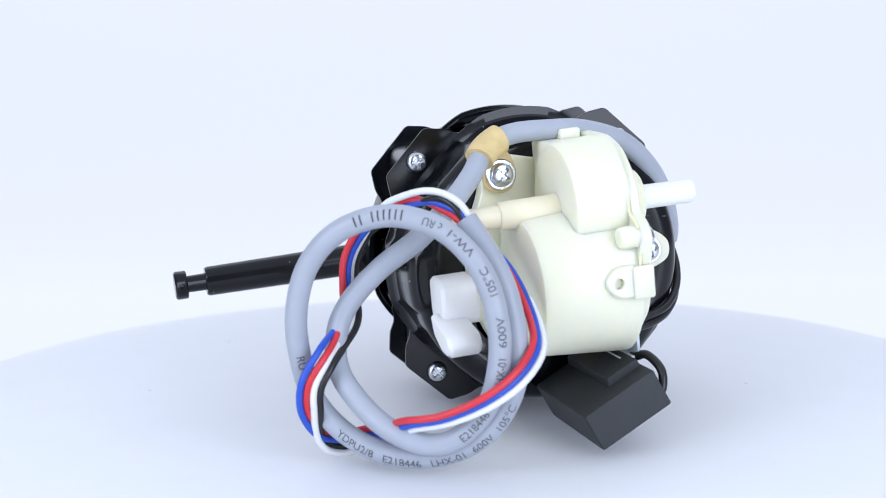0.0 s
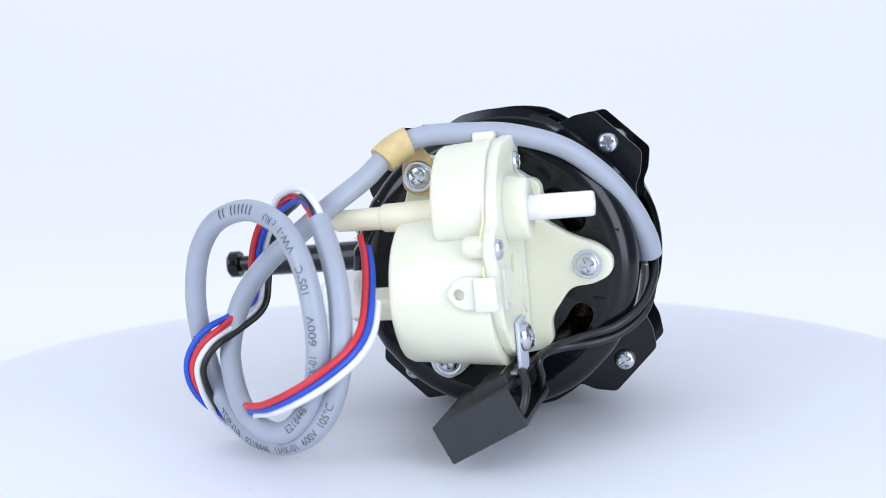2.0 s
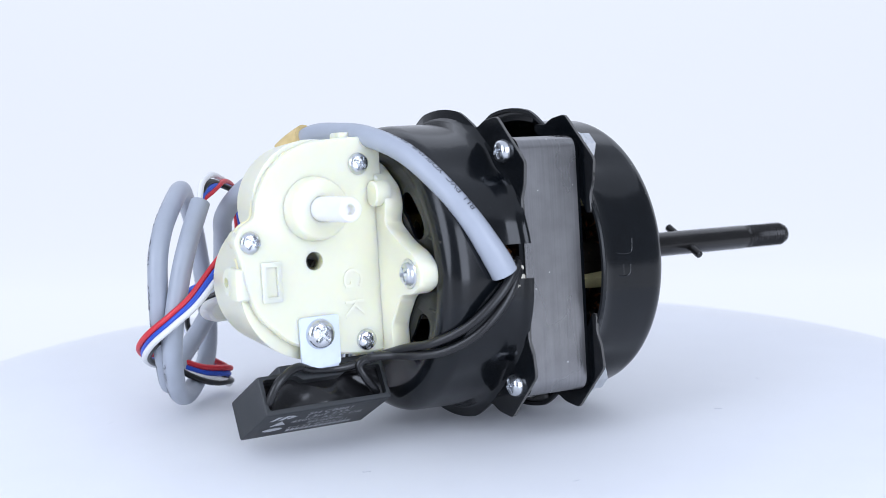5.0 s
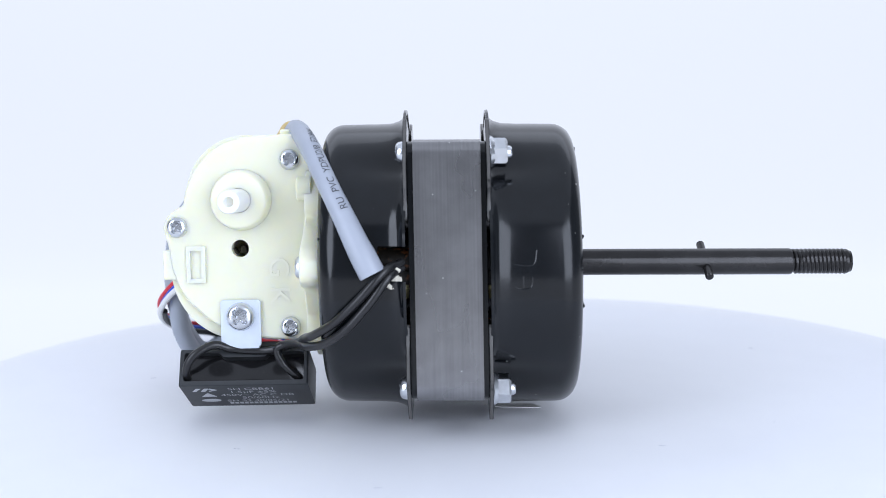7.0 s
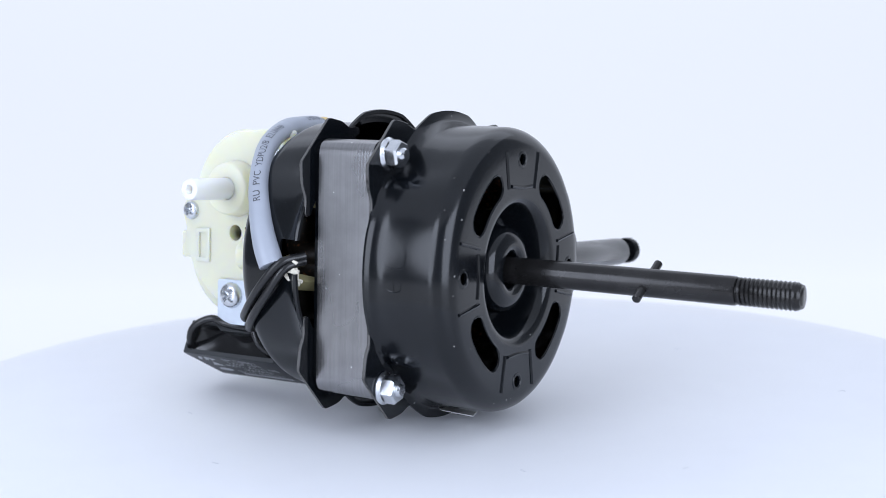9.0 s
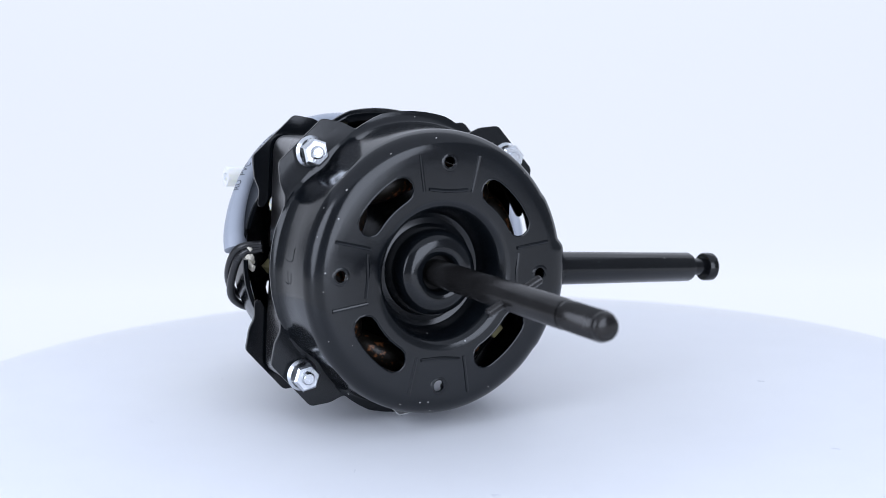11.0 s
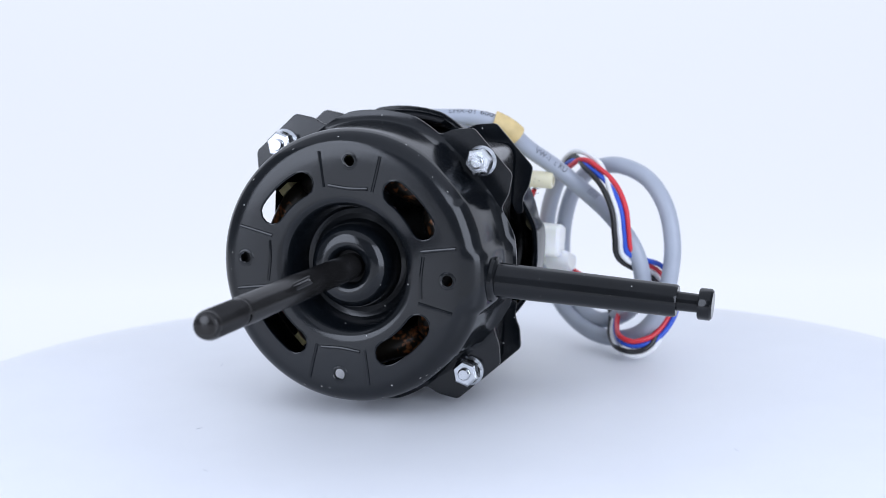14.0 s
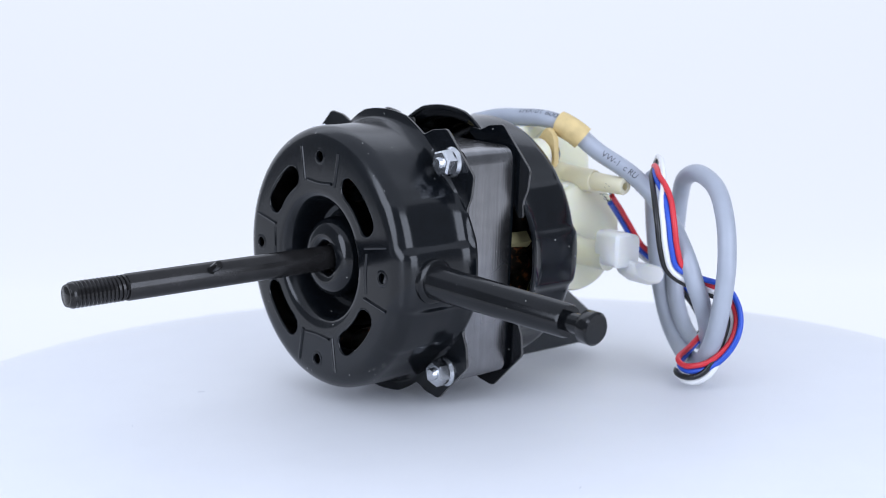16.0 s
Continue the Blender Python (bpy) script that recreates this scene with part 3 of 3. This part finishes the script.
_bm = lathe(bmesh.new(), [(20, 0), (20, 5.6), (23, 5.2), (24, 4.7), (38, 4.6), (38, 0)], (-58.5, 0, -3.4), (0, 1, 0), 32)
part("crank_shaft", _bm, M_IVORY, motor, roll=True)
_bm = bmesh.new()
prism(_bm, round_outline([(-66.5, 4.6), (-60, 6.2), (-54.2, 6.2), (-54.2, -5.6), (-66.0, -6.4)], 2.2, 5), XZ, 34.6, 45.4, 1.0)
prism(_bm, round_outline([(-60, -3), (-62, -8.6), (-69, -12.8), (-76, -13.0), (-78.0, -10.0), (-76.0, -7.0), (-66, -4.6)], 1.8, 5), XZ, 38.2, 47.6, 1.0)
part("crank", _bm, M_WHITE, motor, "white nylon crank", roll=True)

# screws
for (x, y, z), r in (((-47.7, -5.6, 33.5), 3.1), ((-81.7, -6.5, 13.9), 3.1), ((-48.5, -9.9, -16.3), 3.1)):
    y0, z0 = flat(y, z)
    screw(motor, (x, -9.0, z0), (0, -1, 0), r, 1.5, spin=0.3 + x * 0.05, roll=True)
for (x, y, z), r in (((-43.2, -26.2, 4.1), 3.3), ((-43.2, 14.6, -25.3), 3.3)):
    screw(motor, (x, y, z), (-1, 0, 0), r, 1.7, washer=4.3, spin=0.3)
screw(motor, (-47.3, 21.6, 29.2), (-1, 0, 0), 3.6, 1.7, washer=4.5, spin=0.9)

# capacitor bracket
_bm = prism(bmesh.new(), round_outline([(-69.3, -8.6), (-57.3, -8.6), (-57.3, -22.6), (-69.3, -22.6)], 1.0, 3), XZ, -10.1, -9.25, 0.1)
box(_bm, (-68.6, -10.1, -23.2), (-58.0, -4.0, -22.4), 0.2)
bracket = part("bracket", _bm, M_PLATE, motor, "bent zinc-plated steel bracket", roll=True)
screw(motor, (-63.3, -10.2, -13.6), (0, -1, 0), 4.3, 2.3, washer=0, spin=0.8, roll=True)

# ---------------------------------------------------------------- capacitor
CAP_O = Vector((-82.0, 4.7, -44.3))
CAP_V = Vector((0, -0.867, 0.498))  # towards the open side
CAP_W = Vector((0, 0.498, 0.867))   # towards the upper side


def cap(u, v, w):
    return CAP_O + Vector((u, 0, 0)) + CAP_V * v + CAP_W * w


_sec = round_outline([(0, 0), (23.3, 0), (23.3, 11.5), (0, 11.5)], 0.7, 3)
capacitor = part("capacitor", prism(bmesh.new(), _sec, lambda p, q, h: cap(h, p, q), 0, 38.5, 0.4), M_BOX, motor, "black moulded motor capacitor")
_bm = prism(bmesh.new(), round_outline([(11.5, 11.4), (22.6, 11.4), (22.6, 13.9), (12.4, 13.9)], 0.5, 3), lambda p, q, h: cap(h, p, q), 7.0, 37.5, 0.3)
part("mounting_rib", _bm, M_BOX, capacitor)
_bm = bmesh.new()
_rec = round_outline([(1.3, 1.5), (37.2, 1.5), (37.2, 10.3), (27, 10.3), (25.4, 8.8), (13, 8.8), (11.6, 10.3), (1.3, 10.3)], 0.8, 3)
prism(_bm, _rec, lambda p, q, h: cap(p, h, q), 16.0, 26)
carved(capacitor, _bm)
_bm = bmesh.new()
_g = [[_bm.verts.new(cap(1.0 + 36.5 * i / 36, 19.6 + 0.3 * math.sin(i * 0.33 + 1.2) * math.sin(j * 0.42 + 0.4) + 1.3 * (abs(i - 18) / 18) ** 3, 1.2 + 9.4 * j / 12)) for j in range(13)] for i in range(37)]
for i in range(36):
    for j in range(12):
        _bm.faces.new((_g[i][j], _g[i + 1][j], _g[i + 1][j + 1], _g[i][j + 1]))
part("potting", _bm, M_RESIN, capacitor, "glossy black resin filling")


def lettering(body, size):
    c = bpy.data.curves.new("letters", "FONT")
    c.body, c.size = body, size
    ob = new("tool", c)
    bpy.context.view_layer.update()
    me = bpy.data.meshes.new_from_object(ob.evaluated_get(bpy.context.evaluated_depsgraph_get()))
    bpy.data.objects.remove(ob)
    bm = bmesh.new()
    bm.from_mesh(me)
    bpy.data.meshes.remove(me)
    bmesh.ops.triangulate(bm, faces=bm.faces)
    for k in range(3):
        long = [e for e in bm.edges if e.calc_length() > size * 0.2]
        if long:
            bmesh.ops.subdivide_edges(bm, edges=long, cuts=1)
            bmesh.ops.triangulate(bm, faces=bm.faces)
    return bm


def cap_print():
    for body, u, v, size in (("SH CBB61", 14.0, 20.6, 2.9), ("1.5\u00b5F \u00b15%", 14.0, 17.4, 2.9), ("450V~ AC C DB", 11.0, 14.2, 2.8), ("50/60Hz", 17.0, 11.0, 2.9),
                             ("SH S3 40/85/21", 12.0, 7.8, 2.7)):
        bm = lettering(body, size)
        for w in bm.verts:
            w.co = cap(u + w.co.x * 1.15, v - 2.2 + w.co.y * 1.15, -0.06)
        part("lettering", bm, M_PALEPRINT, capacitor, smooth=0)
    bm = bmesh.new()
    for k in range(14):
        box(bm, (0, 0, 0), (1.1, 1.7, 0.05), 0.1)
        bm.verts.ensure_lookup_table()
        n = len(bm.verts)
    for i, w in enumerate(bm.verts):
        w.co = cap(12.5 + 1.5 * (i * 14 // n) + w.co.x, 3.2 + w.co.y, -0.08 + w.co.z)
    part("printed_bars", bm, M_PALEPRINT, capacitor, smooth=0)
    bm = bmesh.new()
    for pts in (((3.0, 17.2), (4.2, 17.2), (6.0, 20.4), (4.6, 20.4)), ((5.6, 17.2), (7.0, 17.2), (8.4, 20.4), (7.0, 20.4)), ((8.4, 17.2), (10.8, 18.8), (8.8, 20.4), (8.2, 19.8), (9.4, 18.8), (8.0, 17.8)),
                ((5.0, 11.6), (9.6, 11.6), (7.3, 15.6))):
        prism(bm, pts, lambda p, q, h: cap(p, q, h), -0.1, -0.03)
    prism(bm, [(7.2 + 3.0 * math.cos(a), 7.4 + 1.5 * math.sin(a)) for a in [math.tau * k / 24 for k in range(24)]], lambda p, q, h: cap(p, q, h), -0.1, -0.03)
    part("logo", bm, M_PALEPRINT, capacitor, smooth=0)


cap_print()

# ---------------------------------------------------------------- cable
CABLE = [(-21.8, -41.8, 4.2), (-23.4, -41.4, 7.4), (-25.9, -40.0, 12.2), (-29.1, -37.2, 18.6), (-34.0, -31.0, 27.5), (-39.5, -19.5, 36.6), (-44.0, -5.0, 41.0), (-46.8, 8.0, 41.5),
         (-48.8, 19.5, 40.7), (-51.8, 27.6, 37.0), (-57.4, 34.0, 29.8), (-64.0, 42.6, 22.4), (-66.0, 51.6, 14.6), (-62.8, 61.8, 6.5), (-60.2, 70.0, -3.0), (-60.5, 73.6, -12.0),
         (-65.0, 73.5, -21.0), (-74.0, 68.1, -29.6), (-80.6, 61.7, -34.5), (-85.0, 54.0, -36.8), (-88.0, 47.0, -34.2), (-91.0, 40.6, -26.0), (-92.6, 38.2, -17.0), (-93.0, 37.8, -7.0),
         (-91.9, 39.9, 4.5), (-88.5, 44.0, 13.2), (-82.5, 51.2, 20.0), (-76.0, 62.4, 22.6), (-70.5, 73.9, 18.6), (-65.5, 81.4, 9.4), (-62.6, 84.5, -3.0), (-61.5, 83.9, -15.0),
         (-62.0, 80.7, -27.0), (-66.0, 73.9, -36.0), (-73.0, 65.0, -40.8), (-79.5, 55.0, -41.6), (-85.0, 46.0, -38.6), (-89.0, 38.2, -31.8), (-90.9, 33.4, -22.0), (-90.0, 32.2, -11.0),
         (-87.0, 33.4, 1.4), (-83.0, 36.4, 10.8), (-77.3, 41.4, 20.6)]
CABLE_R = 3.0
cable_path = spline(CABLE, 10)


def flat_end(s):
    return 1.0 + 0.24 * max(0.0, min(1.0, 1.5 - s / 0.06))


cable = part("cable", sweep(bmesh.new(), cable_path, CABLE_R, 24, flat_end), M_CABLE, motor, "grey PVC-sheathed cable coiled in a loop")


def along(path):
    out = [0.0]
    for a, b in zip(path, path[1:]):
        out.append(out[-1] + (b - a).length)
    return out


CABLE_S = along(cable_path)


def cable_text(body, start, facing, size=3.0, width=0.0):
    """Print that runs away from the motor, from the control point start, on the side that faces facing."""
    s0 = CABLE_S[int(start * 10)]
    bm = lettering(body, size)
    f = Vector(facing).normalized()
    stretch = width / max(v.co.x for v in bm.verts) if width else 1.0
    for v in bm.verts:
        s = s0 + v.co.x * stretch
        i = min(max(np.searchsorted(CABLE_S, s) - 1, 0), len(cable_path) - 2)
        k = (s - CABLE_S[i]) / max(CABLE_S[i + 1] - CABLE_S[i], 1e-6)
        p = cable_path[i].lerp(cable_path[i + 1], k)
        t = (cable_path[min(i + 3, len(cable_path) - 1)] - cable_path[max(i - 2, 0)]).normalized()
        n = (f - t * f.dot(t)).normalized()
        b = n.cross(t)
        a = (v.co.y - size * 0.35) / CABLE_R
        scale = flat_end(i / len(cable_path))
        v.co = p + (n * math.cos(a) + b * math.sin(a)) * (CABLE_R * scale + 0.07)
    part("lettering", bm, M_PRINT, cable, smooth=0)


def cable_bars(count, start, facing):
    cable_text("|" * count, start, facing, 3.0)


cable_text("RU  PVC  YDPU2/8  E218446", 3.2, (0.45, -0.89, 0.1))
cable_text("LHX-01 600V", 7.0, (0.5, 0.3, 0.8))
cable_text("VW-1  c RU", 10.1, (0.656, 0.755, 0.2))
cable_bars(6, 12.2, (0.656, 0.755, 0.2))
for body, start, width in (("E218446", 20.0, 10.0), ("LHX-01", 21.6, 8.0), ("600V", 22.7, 7.8), ("105\u00b0C", 23.8, 7.6), ("VW-1", 24.9, 8.0), ("c RU", 25.8, 5.4), ("|||||| ||", 26.6, 13.6)):
    cable_text(body, start, (-1, 0.1, 0.1), 3.0, width)
cable_text("RU", 31.0, (-1, 0.1, 0.0))
cable_text("YDPU2/8   E218446   LHX-01  600V  105\u00b0C", 33.0, (-1, 0.0, -0.25))

# clamp round the cable and its ear under the screw
_i = 84
_bm = sweep(bmesh.new(), cable_path[_i:_i + 11], 4.25, 24)
part("clamp_band", _bm, M_CLAMP, motor, "tan fibre cable clamp")
_bm = prism(bmesh.new(), round_outline([(16.2, 29.0), (18.0, 24.6), (22.0, 23.4), (26.4, 25.4), (26.6, 30.0), (26.2, 35.8), (22.5, 39.0), (18.0, 34.5)], 3.0, 5), YZ, -46.2, -44.0, 0.4)
part("clamp_ear", _bm, M_CLAMP, motor, "tan fibre clamp ear")

# ---------------------------------------------------------------- four core wires out of the cable's end, wound round the loop
WIRES = [(-78.6, 40.2, 18.0), (-75.2, 44.0, 23.4), (-69.0, 49.5, 25.6), (-61.5, 56.5, 23.2), (-56.5, 62.8, 17.5), (-53.2, 67.2, 9.0), (-53.6, 68.2, 0.0), (-56.5, 68.7, -7.0), (-62.5, 73.5, -11.6),
         (-69.0, 78.4, -15.5), (-69.5, 82.5, -22.6), (-67.0, 82.1, -30.8), (-62.0, 78.4, -38.6), (-59.5, 72.1, -41.6), (-61.5, 65.7, -40.2), (-72.0, 61.8, -37.6), (-84.0, 59.9, -32.0), (-92.0, 51.8, -29.0),
         (-97.0, 42.4, -24.2), (-97.0, 33.6, -18.6), (-92.5, 27.0, -12.6), (-86.0, 25.2, -7.0), (-78.1, 26.4, 1.0), (-70.5, 29.0, 7.4), (-62.3, 33.0, 12.4)]
wire_mid = spline(WIRES, 8)


# how the four cores lie beside one another along the way: share of the way, direction of the ribbon, places of red, blue, white and black on it
RIBBON = ((0.0, (0, -0.5, 0.8), -0.6, 0.6, 0.6, -0.6), (0.06, (0, 0.1, 1), -1.2, -0.4, 1.4, 0.5), (0.12, (-0.2, 0.7, 0.7), 0.4, -0.6, 1.4, -1.3), (0.19, (-0.5, 0.85, 0.1), 1.5, 0.5, -0.5, -1.5),
          (0.28, (-0.5, 0.85, 0.0), 1.5, 0.5, -0.5, -1.5), (0.36, (-0.2, 0.6, 0.8), 0.3, 1.5, -0.5, -1.5), (0.44, (0, 1, 0.1), 0.5, 1.5, -0.5, -1.5), (0.53, (0, 0.2, -1), -1.5, -0.5, 1.5, 0.5),
          (0.63, (0, -0.3, -0.9), -1.5, -0.5, 0.5, 1.5), (0.70, (0.15, -0.6, -0.78), -1.5, -0.5, 0.5, 1.5), (1.0, (0.15, -0.6, -0.78), -1.5, -0.5, 0.5, 1.5))


def wire(k, mat, label, cut):
    n = len(wire_mid)
    path = []
    for i, p in enumerate(wire_mid):
        t = (wire_mid[min(i + 2, n - 1)] - wire_mid[max(i - 2, 0)]).normalized()
        q = i / n
        a = next(r for r in reversed(RIBBON) if r[0] <= q)
        b = next((r for r in RIBBON if r[0] > q), RIBBON[-1])
        f = (q - a[0]) / max(b[0] - a[0], 1e-6)
        f = f * f * (3 - 2 * f)
        out = Vector(a[1]).lerp(Vector(b[1]), f)
        out = (out - t * out.dot(t)).normalized()
        side = t.cross(out)
        k_off = a[2 + k] * (1 - f) + b[2 + k] * f
        stagger = 0.5 * math.sin(q * 16 + 1.7 * k) * min(1, q * 10)
        if k == 3:  # the black core slips behind the white one
            stagger += 1.7 * max(0.0, min(1.0, (q - 0.60) / 0.06))
            k_off -= 0.9 * max(0.0, min(1.0, (q - 0.60) / 0.06))
        path.append(p + out * k_off * 1.8 + side * stagger)
    path = path[: int(n * cut)]
    part("core_wire", sweep(bmesh.new(), path, 0.95, 12), mat, cable, label)
    return path


_ends = [wire(k, mat, label, cut) for k, (mat, label, cut) in enumerate(((M_RED, "red insulated core wire", 1.0), (M_BLUE, "blue insulated core wire", 0.985), (M_WHITEWIRE, "white insulated core wire", 0.91),
                                                                          (M_BLACKWIRE, "black insulated core wire", 0.80)))]
# bare strands at the ends of two cores
random.seed(5)
for path in _ends[:2]:
    _bm = bmesh.new()
    t = (path[-1] - path[-4]).normalized()
    for k in range(9):
        d = (t + Vector((random.uniform(-0.5, 0.5), random.uniform(-0.5, 0.5), random.uniform(-0.4, 0.5)))).normalized()
        sweep(_bm, [path[-1], path[-1] + (t + d) * 1.5, path[-1] + t * 1.5 + d * random.uniform(3, 6)], 0.07, 5)
    tagged(part("bare_strands", _bm, M_COPPER, cable, "frayed bare copper strands"), kind="stuff")

# ---------------------------------------------------------------- capacitor leads from the rear cup's window
for pts in ([(-14, -36, 5), (-17.5, -41.6, 3.2), (-23.0, -43.0, -4.0), (-30.0, -41.2, -11.5), (-36.5, -35.4, -16.4), (-41.5, -28.0, -18.6), (-44.5, -20.0, -19.6), (-49, -15.0, -20.5), (-52.5, -13.5, -22.4),
             (-50.5, -14.0, -27.0), (-47.0, -12.2, -31.0), (-46.4, -9.8, -32.8)],
            [(-14, -36, 6.5), (-18.5, -42.2, 5.0), (-25.0, -43.4, -1.8), (-32.5, -40.4, -9.2), (-39.5, -33.6, -14.2), (-43.0, -24.0, -17.0), (-46.5, -15.5, -20.2), (-56, -11.0, -23.2), (-66, -11.0, -22.6),
             (-71.5, -12.6, -21.0), (-77.5, -14.2, -24.0), (-80.0, -13.4, -29.0), (-79.6, -10.2, -32.6)]):
    part("lead", sweep(bmesh.new(), spline(pts, 8), 1.25, 14), M_BLACKWIRE, motor, "black insulated capacitor lead")
# lacing cord and copper seen in the rear cup's window
_bm = bmesh.new()
random.seed(3)
for k in range(8):
    p = Vector((-14.5 - 0.2 * k, -38.8, 1.0 + k * 0.7))
    sweep(_bm, spline([p, p + Vector((random.uniform(-4, 0), -1.6, random.uniform(-2, 1))), p + Vector((random.uniform(0, 2), -0.6, random.uniform(-4.5, -1)))], 4), 0.62, 6)
tagged(part("lacing", _bm, M_TAPE, motor, "off-white lacing cord tufts"), kind="stuff")

# small paper flap under the front cup, pressed marks on its side, pressed lines on the rear face
_bm = bmesh.new()
prism(_bm, [(9, -4), (14, -7.5), (26, -9.6), (24, -4), (12, -1)], lambda p, q, h: Vector((p, q, -math.sqrt(43.0 ** 2 - q * q) - 0.12 * abs(q + 4) + h)), -0.2, 0.0)
part("paper_flap", _bm, M_WHITEWIRE, motor, "loose corner of a pale paper label")
for pts in (((16.0, 6.6), (16.4, 3.2), (19.4, 2.2), (22.6, 2.6), (23.4, 6.4)), ((17.0, -0.6), (17.4, -3.6), (19.4, -4.4), (21.8, -3.8), (22.2, -1.0)), ((19.6, -0.8), (19.7, -4.0))):
    _bm = bmesh.new()
    sweep(_bm, spline([(x, -math.sqrt(42.1 ** 2 - z * z), z) for x, z in pts], 5), 0.24, 8)
    part("pressed_mark", _bm, M_ENAMEL, front_shell, roll=True)
for z0 in (-6.5, 13.5):
    _bm = bmesh.new()
    sweep(_bm, spline([(-36.95, y, z0 + 0.06 * (y + 30)) for y in (-34.5, -31, -27)], 4), 0.42, 8)
    part("pressed_line", _bm, M_ENAMEL, rear_shell)
# bare-metal nicks along the bend of the front face and on the arm's pad
random.seed(21)
_bm = bmesh.new()
for k in range(46):
    a = random.gauss(-0.35, 0.55) if k < 34 else random.uniform(0, math.tau)
    q = random.uniform(0.15, 1.1)
    x, r = 30.6 + 6.0 * math.sin(q) + 0.02, 36.1 + 6.0 * math.cos(q) + 0.02
    if abs(math.degrees(a)) < 14:
        continue
    c = Vector((x, r * math.cos(a), r * math.sin(a)))
    n = Vector((math.sin(q), math.cos(q) * math.cos(a), math.cos(q) * math.sin(a)))
    t = Vector((0, -math.sin(a), math.cos(a)))
    b = n.cross(t)
    u, v = random.uniform(0.10, 0.34), random.uniform(0.08, 0.2)
    ring = [c + t * u * math.cos(w) * random.uniform(0.6, 1.2) + b * v * math.sin(w) * random.uniform(0.6, 1.2) + n * 0.03 for w in [math.tau * j / 7 for j in range(7)]]
    lo = [_bm.verts.new(p - n * 0.25) for p in ring]
    hi = [_bm.verts.new(p) for p in ring]
    _bm.faces.new(hi)
    for j in range(7):
        _bm.faces.new((lo[j], lo[(j + 1) % 7], hi[(j + 1) % 7], hi[j]))
tagged(part("paint_nicks", _bm, M_NICK, front_shell, "small bare nicks in the black enamel", roll=True), kind="stuff")
# lint on the turntable
random.seed(11)
for x, y in ((-62, -58), (58, -62), (-20, -95), (95, -40), (-105, 30), (40, 95), (110, 60)):
    _bm = bmesh.new()
    a = random.uniform(0, math.tau)
    p = Vector((x, y + AXIS_Y, -TOP_Z + 0.1))
    d = Vector((math.cos(a), math.sin(a), 0))
    n = Vector((-d.y, d.x, 0))
    sweep(_bm, spline([p - d * 1.1, p + n * random.uniform(-0.5, 0.5), p + d * 1.1], 4), 0.045, 5)
    part("lint", _bm, M_CABLE, turntable)

# grease along the seam between cover and housing
for sel in (_cover[6:34], _cover[40:58]):
    _bm = bmesh.new()
    sweep(_bm, [Vector((x * 0.998 - 0.1, -5.4, z * 0.995)) for x, z in sel], 0.42, 8)
    part("grease_line", _bm, M_YELLOWED, gear_cover, "yellowed grease along the seam", roll=True)


def motions():
    rows = [(0.0, 106.2), (0.5, 99.2), (1.0, 92.05), (1.5, 84.6), (2.0, 76.95), (2.5, 69.2), (3.0, 61.4), (3.5, 53.65), (4.0, 45.85), (4.8, 33.7), (5.7, 20.0),
            (6.5, 7.74), (7.0, 0.0), (7.5, -7.76), (8.0, -15.55), (8.5, -23.22), (9.0, -30.9), (10.0, -46.25), (10.8, -58.55), (11.5, -69.35), (12.0, -77.08),
            (12.5, -84.8), (13.0, -92.55), (13.5, -100.28), (14.0, -108.05), (14.5, -115.83), (15.0, -123.65), (15.5, -131.45), (16.0, -139.25)]
    for thing in (motor, turntable):
        walk(thing, [(t, pose(0, 0, 0, 0, 0, a)) for t, a in rows])


motions()
